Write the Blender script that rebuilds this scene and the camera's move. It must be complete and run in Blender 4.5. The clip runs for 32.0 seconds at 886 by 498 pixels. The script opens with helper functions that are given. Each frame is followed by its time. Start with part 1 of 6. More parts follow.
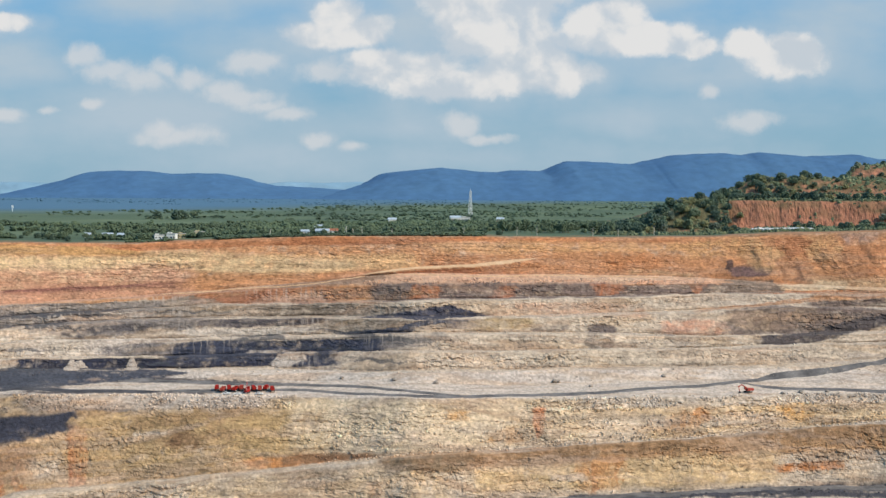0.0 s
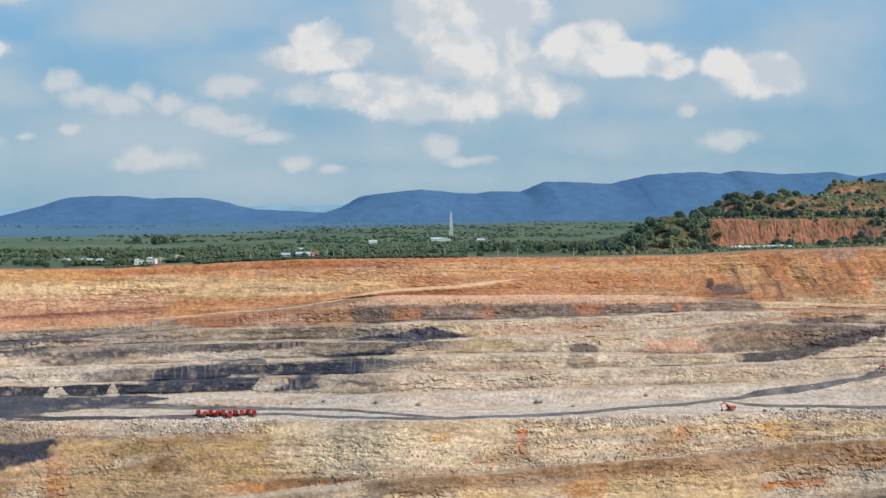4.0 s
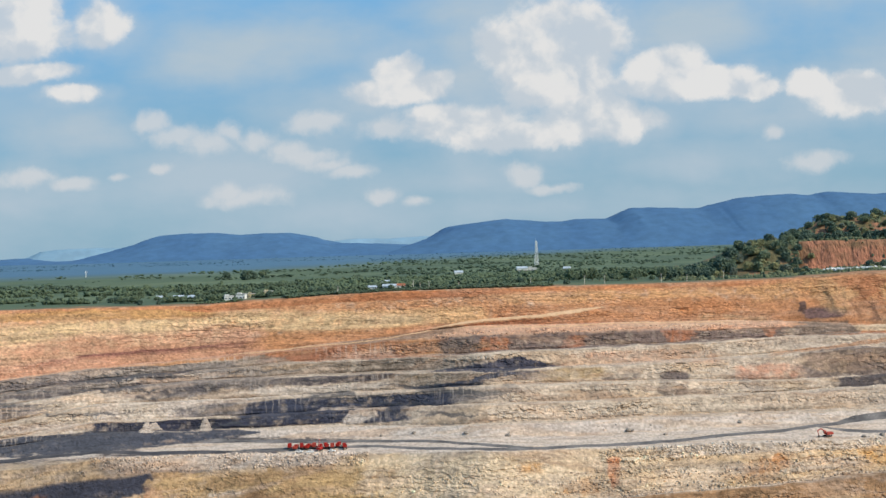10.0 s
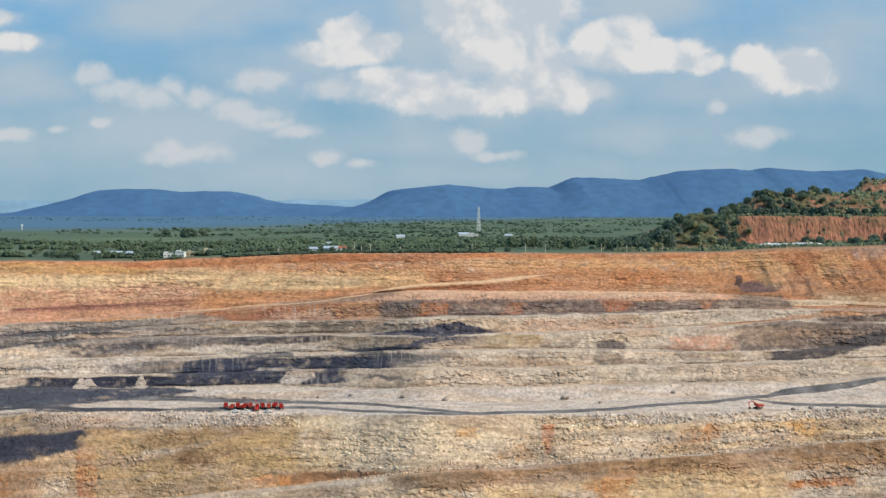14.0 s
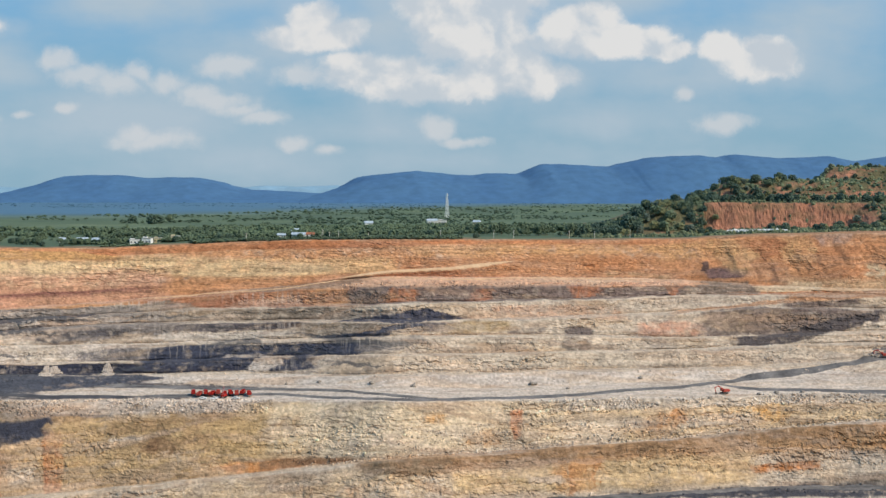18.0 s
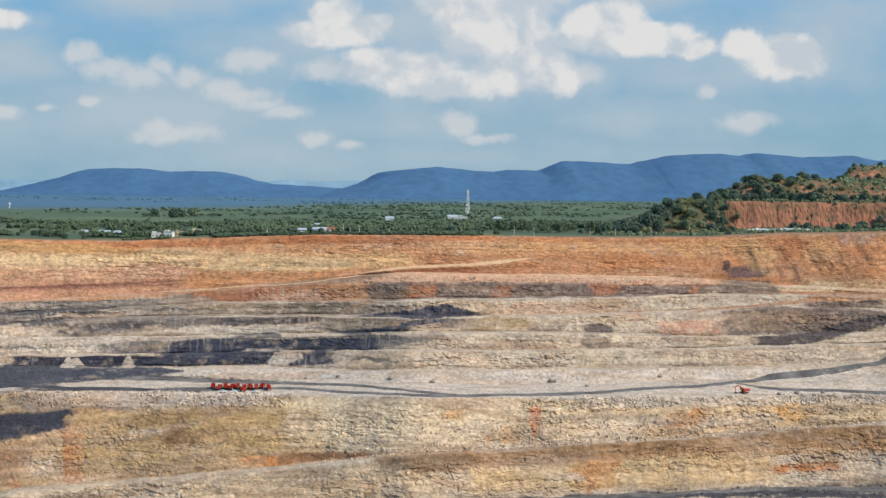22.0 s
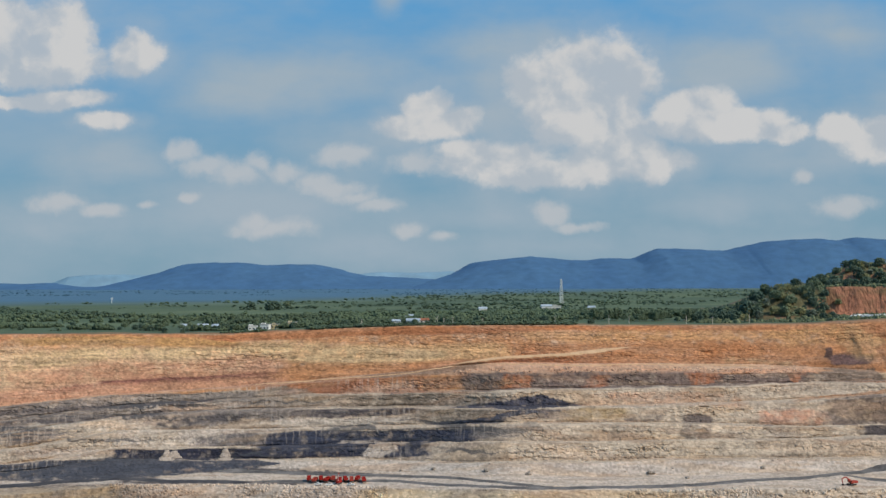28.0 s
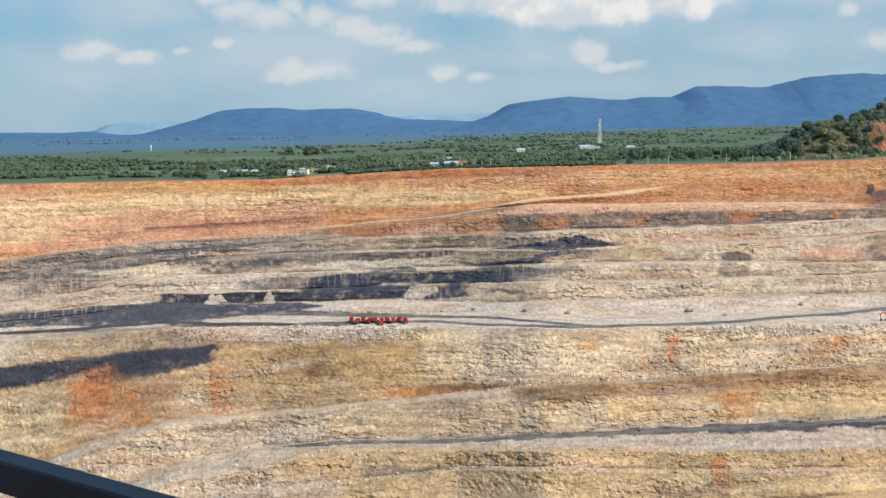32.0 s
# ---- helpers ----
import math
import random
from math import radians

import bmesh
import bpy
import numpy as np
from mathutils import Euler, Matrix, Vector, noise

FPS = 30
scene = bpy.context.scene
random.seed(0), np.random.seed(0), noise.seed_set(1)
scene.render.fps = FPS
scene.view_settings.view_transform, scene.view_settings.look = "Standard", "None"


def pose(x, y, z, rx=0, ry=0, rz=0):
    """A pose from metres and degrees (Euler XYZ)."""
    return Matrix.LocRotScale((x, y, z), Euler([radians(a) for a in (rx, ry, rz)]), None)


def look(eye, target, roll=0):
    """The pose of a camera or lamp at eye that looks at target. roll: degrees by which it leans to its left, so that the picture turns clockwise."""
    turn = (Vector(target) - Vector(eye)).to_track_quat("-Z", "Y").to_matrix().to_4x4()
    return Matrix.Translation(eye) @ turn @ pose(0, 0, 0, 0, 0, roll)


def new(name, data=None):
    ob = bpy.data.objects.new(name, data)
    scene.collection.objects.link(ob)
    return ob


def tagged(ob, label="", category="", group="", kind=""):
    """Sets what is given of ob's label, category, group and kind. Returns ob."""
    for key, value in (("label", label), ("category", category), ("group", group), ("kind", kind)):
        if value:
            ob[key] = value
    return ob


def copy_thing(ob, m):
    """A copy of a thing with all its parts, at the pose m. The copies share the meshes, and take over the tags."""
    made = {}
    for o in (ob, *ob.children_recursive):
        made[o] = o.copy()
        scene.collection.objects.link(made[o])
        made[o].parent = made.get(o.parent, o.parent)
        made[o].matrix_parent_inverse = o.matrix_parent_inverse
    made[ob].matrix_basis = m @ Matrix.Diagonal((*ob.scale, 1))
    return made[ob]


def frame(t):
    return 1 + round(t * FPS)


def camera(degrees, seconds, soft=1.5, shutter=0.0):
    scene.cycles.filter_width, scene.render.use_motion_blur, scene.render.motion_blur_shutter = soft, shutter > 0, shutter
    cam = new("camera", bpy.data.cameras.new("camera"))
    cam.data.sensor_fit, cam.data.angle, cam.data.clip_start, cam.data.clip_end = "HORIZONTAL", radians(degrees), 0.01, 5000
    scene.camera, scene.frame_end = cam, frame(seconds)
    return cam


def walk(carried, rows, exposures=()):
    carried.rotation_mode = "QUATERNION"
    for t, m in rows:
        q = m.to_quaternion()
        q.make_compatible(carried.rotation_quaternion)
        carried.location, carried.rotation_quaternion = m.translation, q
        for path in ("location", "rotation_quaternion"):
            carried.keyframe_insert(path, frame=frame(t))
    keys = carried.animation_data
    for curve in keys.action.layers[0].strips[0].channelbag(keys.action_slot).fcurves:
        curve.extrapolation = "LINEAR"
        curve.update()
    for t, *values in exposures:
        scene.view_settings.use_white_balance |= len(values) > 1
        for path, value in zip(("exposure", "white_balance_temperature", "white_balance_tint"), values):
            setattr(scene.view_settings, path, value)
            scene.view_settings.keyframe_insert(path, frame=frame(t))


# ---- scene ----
cam = camera(40.0, 32.0, 1.45)
# seconds, yaw to the left, pitch up, roll: a hand-held turn on the spot
TURNS = (
    (0.0, -2.460, -2.902, 0.312),
    (0.5, -2.428, -3.169, -0.129),
    (1.0, -2.110, -2.185, -0.225),
    (1.5, -2.754, -2.803, 0.066),
    (2.0, -3.244, -2.362, 0.022),
    (2.5, -4.201, -2.057, -0.110),
    (3.0, -3.676, -2.485, -0.389),
    (3.5, -3.504, -2.216, -0.465),
    (5.5, -2.689, -1.470, 0.072),
    (6.0, -1.980, -1.904, -0.622),
    (6.5, -2.142, -1.960, -0.485),
    (7.0, -2.382, -1.253, -1.416),
    (7.5, -1.587, -1.856, -1.394),
    (8.0, -0.808, -1.999, -0.552),
    (8.5, -2.974, -2.747, -1.304),
    (9.0, -2.039, -3.053, -2.114),
    (9.5, -3.496, -1.210, -1.522),
    (10.0, 0.641, -0.400, -1.759),
    (10.5, 2.890, -0.644, -1.656),
    (11.0, -1.989, -0.898, -1.608),
    (11.5, -4.691, -3.239, -1.984),
    (12.0, -3.947, -2.784, -1.427),
    (12.5, -2.358, -1.884, -0.849),
    (13.0, -1.585, -1.614, -0.224),
    (13.5, -1.704, -2.259, 0.038),
    (14.0, -2.062, -2.112, 0.048),
    (14.5, -1.765, -2.553, 0.051),
    (16.5, -3.092, -3.040, 0.946),
    (17.0, -3.221, -2.516, 0.511),
    (17.5, -3.695, -2.426, -0.005),
    (18.0, -3.554, -2.752, 0.085),
    (18.5, -3.166, -2.995, 0.181),
    (19.0, -3.400, -3.001, 0.000),
    (19.5, -3.199, -3.126, 0.051),
    (20.0, -2.793, -2.577, -0.007),
    (20.5, -3.041, -2.217, 0.009),
    (21.0, -2.654, -2.033, 0.093),
    (21.5, -2.918, -2.154, 0.397),
    (22.0, -2.596, -2.940, 0.602),
    (22.5, -1.579, -3.106, 0.405),
    (23.0, -1.124, -3.559, 0.046),
    (23.5, -0.994, -2.785, 0.050),
    (24.0, -0.321, -3.478, -0.167),
    (24.5, -1.698, -2.713, 0.003),
    (25.0, -1.564, -2.153, 0.215),
    (25.5, -0.349, 0.685, 0.369),
    (26.0, 2.240, 2.726, -0.071),
    (26.5, 2.830, 2.404, -0.334),
    (28.5, 1.410, -0.067, -0.176),
    (29.0, 1.097, -5.497, -0.365),
    (29.5, 1.557, -5.939, -1.743),
    (30.0, 3.770, -5.450, -1.525),
    (30.5, 3.174, -6.664, -1.070),
    (31.0, 4.160, -5.984, -1.431),
    (31.5, 3.350, -6.337, -1.430),
    (32.0, 3.681, -6.094, -1.185),
)


def eye(t):
    """The hand rises a little in the last seconds."""
    f = min(1.0, max(0.0, (t - 25.0) / 3.5))
    return (0.0, 0.0, -0.09 * (1 - f))


walk(cam, [(t, pose(*eye(t), 90, 0, yaw) @ pose(0, 0, 0, pitch) @ pose(0, 0, 0, 0, 0, roll)) for t, yaw, pitch, roll in TURNS],
     exposures=((0.0, -0.03, 6500, 10), (10.2, -0.03, 6500, 10), (11.0, -0.14, 6500, 10), (12.0, -0.07, 6500, 10), (24.5, -0.07, 6500, 10), (26.0, -0.20, 6150, 10), (26.5, -0.36, 6150, 10), (28.5, -0.4, 6800, 10), (29.0, -0.42, 7200, 10),
                (29.5, -0.40, 7250, 10), (30.0, -0.25, 6850, 10), (30.5, 0.0, 6700, 10), (31.0, 0.1, 6600, 10), (32.0, 0.1, 6600, 10)))

# ---- world, sun ----
SUN_TURN, SUN_HEIGHT = 117.0, 40.0  # degrees clockwise from +y, above the horizon
sun = new("sun", bpy.data.lights.new("sun", "SUN"))
sun.data.energy, sun.data.angle, sun.data.color = 4.9, radians(0.6), (1.0, 0.90, 0.76)
sa, sh = radians(SUN_TURN), radians(SUN_HEIGHT)
SUN_WAY = Vector((math.sin(sa) * math.cos(sh), math.cos(sa) * math.cos(sh), math.sin(sh)))
sun.matrix_world = look(SUN_WAY * 100, (0, 0, 0))

world = bpy.data.worlds.new("sky")
scene.world = world
world.use_nodes = True
WN, WL = world.node_tree.nodes, world.node_tree.links
WN.clear()


def wnode(kind, op=None, **inputs):
    """A node of the world: named settings on it, inputs by index or link."""
    n = WN.new(kind)
    if op:
        n.operation = op
    for key, value in inputs.items():
        slot = n.inputs[int(key[1:])]
        if hasattr(value, "is_linked"):
            WL.new(value, slot)
        else:
            slot.default_value = value
    return n


def wmath(op, a, b=0.0, clamp=False):
    n = wnode("ShaderNodeMath", op, i0=a, i1=b)
    n.use_clamp = clamp
    return n.outputs[0]


def wnoise(vec, scale, detail, rough=0.55):
    n = wnode("ShaderNodeTexNoise", i0=vec)
    n.inputs["Scale"].default_value, n.inputs["Detail"].default_value, n.inputs["Roughness"].default_value = scale, detail, rough
    return n


def wstep(value, lo, hi):
    n = WN.new("ShaderNodeMapRange")
    n.interpolation_type = "SMOOTHSTEP"
    WL.new(value, n.inputs[0])
    n.inputs[1].default_value, n.inputs[2].default_value = lo, hi
    return n.outputs[0]


def wmix(fac, a, b):
    n = WN.new("ShaderNodeMix")
    n.data_type = "RGBA"
    for slot, value in ((n.inputs[0], fac), (n.inputs[6], a), (n.inputs[7], b)):
        if hasattr(value, "is_linked"):
            WL.new(value, slot)
        else:
            slot.default_value = value
    return n.outputs[2]


sky = WN.new("ShaderNodeTexSky")
sky.sky_type, sky.sun_disc = "NISHITA", False
sky.sun_elevation, sky.sun_rotation = sh, sa
sky.air_density, sky.dust_density, sky.ozone_density, sky.altitude = 1.0, 0.6, 2.5, 200
coord = WN.new("ShaderNodeTexCoord").outputs["Generated"]
sep = wnode("ShaderNodeSeparateXYZ", i0=coord)
ahead = wmath("MAXIMUM", wmath("ABSOLUTE", sep.outputs[1]), 0.08)
flat = WN.new("ShaderNodeCombineXYZ")  # place on the far picture plane: sideways, up
WL.new(wmath("DIVIDE", sep.outputs[0], ahead), flat.inputs[0])
WL.new(wmath("DIVIDE", sep.outputs[2], ahead), flat.inputs[1])
flat = flat.outputs[0]
warp = wnoise(flat, 13.0, 5.0, 0.6)
warp_small = wnoise(flat, 30.0, 6.0, 0.6)
pushed = wnode("ShaderNodeVectorMath", "MULTIPLY_ADD", i0=warp.outputs["Color"], i1=(0.022, 0.014, 0.0), i2=flat)
pushed = wnode("ShaderNodeVectorMath", "MULTIPLY_ADD", i0=warp_small.outputs["Color"], i1=(0.014, 0.012, 0.0), i2=pushed.outputs[0])
pushed = wnode("ShaderNodeVectorMath", "SUBTRACT", i0=pushed.outputs[0], i1=(0.018, 0.013, 0.0)).outputs[0]


def puffs(at, *ellipses):
    """The union of soft ellipses on the picture plane: sideways, up, half width, half height."""
    whole = None
    for x, y, rx, ry in ellipses:
        off = wnode("ShaderNodeVectorMath", "SUBTRACT", i0=at, i1=(x, y, 0.0)).outputs[0]
        off = wnode("ShaderNodeVectorMath", "MULTIPLY", i0=off, i1=(1 / rx, 1 / ry, 0.0)).outputs[0]
        d = wmath("SUBTRACT", 1.0, wnode("ShaderNodeVectorMath", "LENGTH", i0=off).outputs["Value"])
        if whole is None:
            whole = d
        else:
            n = wnode("ShaderNodeMath", "SMOOTH_MAX", i0=whole, i1=d, i2=0.30)
            whole = n.outputs[0]
    return whole


# -- clouds
HEAPS = ((0.105, 0.159, 0.032, 0.035), (0.082, 0.152, 0.039, 0.035), (0.115, 0.177, 0.019, 0.019), (0.091, 0.178, 0.023, 0.016), (0.054, 0.157, 0.028, 0.026), (0.095, 0.122, 0.043, 0.024),
         (0.109, 0.098, 0.046, 0.019), (0.141, 0.094, 0.028, 0.012), (0.076, 0.085, 0.042, 0.012), (0.021, 0.091, 0.035, 0.017), (-0.008, 0.095, 0.023, 0.014), (-0.014, 0.105, 0.019, 0.007),
         (0.035, 0.084, 0.042, 0.010), (-0.044, 0.137, 0.018, 0.015), (-0.051, 0.124, 0.035, 0.010), (-0.021, 0.128, 0.021, 0.010), (0.187, 0.138, 0.019, 0.014), (0.162, 0.135, 0.022, 0.013),
         (0.187, 0.121, 0.044, 0.013), (0.223, 0.122, 0.032, 0.012), (0.251, 0.115, 0.019, 0.007), (0.296, 0.119, 0.019, 0.011), (0.325, 0.110, 0.028, 0.016), (-0.392, 0.206, 0.042, 0.026),
         (-0.353, 0.202, 0.030, 0.026), (-0.372, 0.181, 0.060, 0.019), (-0.289, 0.187, 0.020, 0.017), (-0.435, 0.197, 0.037, 0.028), (-0.348, 0.149, 0.033, 0.008), (-0.391, 0.147, 0.042, 0.005),
         (-0.311, 0.130, 0.022, 0.007))
WISPS = ((-0.245, 0.105, 0.017, 0.009), (-0.228, 0.093, 0.023, 0.009), (-0.207, 0.086, 0.022, 0.010), (-0.185, 0.095, 0.011, 0.009), (-0.162, 0.087, 0.016, 0.009), (-0.137, 0.078, 0.019, 0.007),
         (-0.110, 0.099, 0.021, 0.008), (-0.056, 0.093, 0.021, 0.009), (-0.124, 0.073, 0.032, 0.007), (-0.101, 0.066, 0.019, 0.006), (-0.347, 0.062, 0.023, 0.007), (-0.316, 0.057, 0.019, 0.005),
         (-0.275, 0.060, 0.007, 0.004), (-0.187, 0.046, 0.013, 0.008), (-0.171, 0.040, 0.032, 0.007), (-0.242, 0.067, 0.008, 0.004), (-0.059, 0.037, 0.014, 0.005), (0.057, 0.053, 0.019, 0.009),
         (0.264, 0.079, 0.009, 0.006), (0.299, 0.057, 0.022, 0.007), (0.080, 0.040, 0.019, 0.004), (-0.031, 0.033, 0.009, 0.004), (-0.084, 0.059, 0.019, 0.005))
VEILS = ((-0.110, 0.161, 0.121, 0.028), (0.008, 0.188, 0.070, 0.023), (0.192, 0.172, 0.084, 0.026), (0.293, 0.193, 0.060, 0.032), (-0.204, 0.151, 0.051, 0.016), (0.019, 0.148, 0.065, 0.044),
         (-0.074, 0.229, 0.014, 0.016), (0.021, 0.132, 0.056, 0.028), (0.168, 0.093, 0.056, 0.023), (-0.086, 0.109, 0.070, 0.023), (0.237, 0.092, 0.084, 0.019), (-0.190, 0.063, 0.111, 0.028),
         (0.007, 0.048, 0.121, 0.023), (0.213, 0.060, 0.093, 0.023), (-0.347, 0.050, 0.093, 0.023), (0.053, 0.024, 0.232, 0.023), (0.373, 0.151, 0.093, 0.056), (-0.299, 0.097, 0.056, 0.019))
lee = wnode("ShaderNodeVectorMath", "ADD", i0=pushed, i1=(0.010, 0.016, 0.0)).outputs[0]
far_lee = wnode("ShaderNodeVectorMath", "ADD", i0=pushed, i1=(0.018, 0.030, 0.0)).outputs[0]
heaped, heaped_lee, veil, small = puffs(pushed, *HEAPS), puffs(far_lee, *HEAPS), puffs(pushed, *VEILS), puffs(pushed, *WISPS)
fluff = wnoise(pushed, 24.0, 5.0, 0.5).outputs[0]
fluff_lee = wnoise(lee, 24.0, 5.0, 0.5).outputs[0]
broken = wnoise(flat, 5.0, 5.0, 0.55).outputs[0]
streaks = wnode("ShaderNodeVectorMath", "MULTIPLY", i0=flat, i1=(1.0, 2.4, 1.0)).outputs[0]
wisps = wnoise(streaks, 6.0, 5.0, 0.55).outputs[0]
edges = wnoise(pushed, 34.0, 7.0, 0.6).outputs[0]
core = wmath("ADD", heaped, wmath("MULTIPLY", wmath("SUBTRACT", edges, 0.5), 1.5))
thick = wstep(core, -0.42, 0.16)
halo = wmath("MULTIPLY", wstep(wmath("ADD", heaped, wmath("MULTIPLY", wmath("SUBTRACT", fluff, 0.5), 2.0)), -1.3, 0.3), 0.42)
thin = wstep(wmath("ADD", veil, wmath("MULTIPLY", wmath("SUBTRACT", broken, 0.5), 2.6)), -0.45, 1.0)
thin = wmath("MULTIPLY", wmath("ADD", wmath("MULTIPLY", thin, 0.8), wmath("MULTIPLY", wstep(wisps, 0.32, 0.72), 0.6)), 0.84, True)
lit = wmath("ADD", wmath("MULTIPLY", wmath("SUBTRACT", fluff, fluff_lee), 6.5), wmath("MULTIPLY", wmath("SUBTRACT", heaped, heaped_lee), 0.32))
bright = wstep(lit, -0.7, 0.95)
up = wnode("ShaderNodeSeparateXYZ", i0=flat).outputs[1]
deep = wmix(wstep(up, 0.03, 0.29), (2.3, 4.3, 5.8, 1.0), (1.15, 4.4, 8.4, 1.0))
clear = wmix(0.88, sky.outputs[0], deep)
air = wmix(thin, clear, (4.4, 5.5, 6.4, 1.0))
low_puffs = wstep(wmath("ADD", small, wmath("MULTIPLY", wmath("SUBTRACT", edges, 0.5), 2.6)), -0.5, 0.7)
air = wmix(wmath("MULTIPLY", low_puffs, 0.7), air, (6.8, 6.95, 7.1, 1.0))
air = wmix(halo, air, (5.2, 5.95, 6.6, 1.0))
body = wmix(bright, (6.0, 6.45, 6.9, 1.0), (7.9, 7.85, 7.75, 1.0))
air = wmix(wmath("MULTIPLY", thick, wmath("ADD", 0.76, wmath("MULTIPLY", bright, 0.2))), air, body)
# -- end clouds
out = wnode("ShaderNodeOutputWorld")
back = wnode("ShaderNodeBackground", i0=air, i1=0.1)
WL.new(back.outputs[0], out.inputs[0])

# ---- materials ----


def lin(r, g, b, k=1.0):
    """Reflectance from an 8-bit colour swatch."""
    return tuple(min(1.0, k * ((c / 255 + 0.055) / 1.055) ** 2.4 if c > 10 else c / 3294) for c in (r, g, b)) + (1.0,)


class Surface:
    """A node material with one principled surface, built step by step."""

    def __init__(self, name, rough=0.9, metal=0.0):
        self.m = bpy.data.materials.new(name)
        self.m.use_nodes = True
        self.n, self.l = self.m.node_tree.nodes, self.m.node_tree.links
        self.s = self.n["Principled BSDF"]
        self.s.inputs["Roughness"].default_value, self.s.inputs["Metallic"].default_value = rough, metal
        self.s.inputs["Specular IOR Level"].default_value = 0.25
        self.where = self.n.new("ShaderNodeTexCoord").outputs["Object"]

    def noise(self, scale, detail=4.0, rough=0.6, stretch=(1, 1, 1)):
        mp = self.n.new("ShaderNodeMapping")
        mp.inputs["Scale"].default_value = stretch
        self.l.new(self.where, mp.inputs[0])
        t = self.n.new("ShaderNodeTexNoise")
        t.inputs["Scale"].default_value, t.inputs["Detail"].default_value, t.inputs["Roughness"].default_value = scale, detail, rough
        self.l.new(mp.outputs[0], t.inputs["Vector"])
        return t.outputs[0]

    def ramp(self, fac, *stops):
        r = self.n.new("ShaderNodeValToRGB")
        el = r.color_ramp.elements
        while len(el) < len(stops):
            el.new(0.5)
        for e, (p, c) in zip(el, stops):
            e.position, e.color = p, c
        self.l.new(fac, r.inputs[0])
        return r.outputs[0]

    def mix(self, a, b, fac, blend="MIX"):
        n = self.n.new("ShaderNodeMix")
        n.data_type, n.blend_type = "RGBA", blend
        for slot, value in ((n.inputs[0], fac), (n.inputs[6], a), (n.inputs[7], b)):
            if hasattr(value, "is_linked"):
                self.l.new(value, slot)
            else:
                slot.default_value = value
        return n.outputs[2]

    def attr(self, name):
        n = self.n.new("ShaderNodeAttribute")
        n.attribute_name = name
        return n.outputs["Color"]

    def island(self):
        return self.n.new("ShaderNodeNewGeometry").outputs["Random Per Island"]

    def bump(self, height, strength, distance):
        b = self.n.new("ShaderNodeBump")
        b.inputs["Strength"].default_value, b.inputs["Distance"].default_value = strength, distance
        self.l.new(height, b.inputs["Height"])
        self.l.new(b.outputs[0], self.s.inputs["Normal"])

    def base(self, colour):
        if hasattr(colour, "is_linked"):
            self.l.new(colour, self.s.inputs["Base Color"])
        else:
            self.s.inputs["Base Color"].default_value = colour
        return self


def grey(v):
    return (v, v, v, 1.0)


def mottled(name, dark, light, scale, rough=0.9, metal=0.0, bump=0.0, detail=5.0, fine=6.0):
    """Two swatches mixed by a broad and a fine noise."""
    s = Surface(name, rough, metal)
    broad, small = s.noise(scale, detail), s.noise(scale * fine, 3.0)
    c = s.ramp(broad, (0.32, dark), (0.68, light))
    c = s.mix(c, s.ramp(small, (0.25, grey(0.7)), (0.75, grey(1.2))), 0.6, "MULTIPLY")
    if bump:
        s.bump(small, 0.6, bump)
    return s.base(c).m


rock = Surface("pit_rock", 0.93)
c = rock.attr("geology")
c = rock.mix(c, rock.ramp(rock.noise(0.9, 5.0, 0.7, (0.45, 1, 1.5)), (0.28, grey(0.66)), (0.5, grey(1.0)), (0.74, grey(1.22))), 0.6, "MULTIPLY")
c = rock.mix(c, rock.ramp(rock.noise(0.16, 4.0, 0.6, (0.6, 1, 3.0)), (0.3, grey(0.84)), (0.7, grey(1.12))), 0.8, "MULTIPLY")
rock.bump(rock.noise(0.8, 6.0, 0.7), 0.65, 0.6)
ROCK = rock.base(c).m
# -- materials end


def obj(name, verts, faces, material, parent=None, smooth=False, colours=None):
    """A mesh object from arrays of corners and faces (all of one size)."""
    me = bpy.data.meshes.new(name)
    verts, faces = np.asarray(verts, np.float32), np.asarray(faces, np.int32)
    n, k = faces.shape
    me.vertices.add(len(verts))
    me.vertices.foreach_set("co", verts.ravel())
    me.loops.add(n * k)
    me.loops.foreach_set("vertex_index", faces.ravel())
    me.polygons.add(n)
    me.polygons.foreach_set("loop_start", np.arange(0, n * k, k, dtype=np.int32))
    me.polygons.foreach_set("loop_total", np.full(n, k, np.int32))
    me.polygons.foreach_set("use_smooth", np.full(n, smooth))
    if colours is not None:
        a = me.attributes.new("geology", "FLOAT_COLOR", "POINT")
        a.data.foreach_set("color", np.c_[colours, np.ones(len(colours))].astype(np.float32).ravel())
    me.update(calc_edges=True)
    me.materials.append(material)
    ob = new(name, me)
    ob.parent = parent
    return ob


def grid_faces(rows, cols):
    i = np.arange((rows - 1) * cols).reshape(rows - 1, cols)[:, :-1].ravel()
    return np.c_[i, i + cols, i + cols + 1, i + 1]


def part(name, bm, material, parent, label=""):
    me = bpy.data.meshes.new(name)
    bm.to_mesh(me)
    bm.free()
    me.materials.append(material)
    ob = new(name, me)
    ob.parent = parent
    return tagged(ob, label)


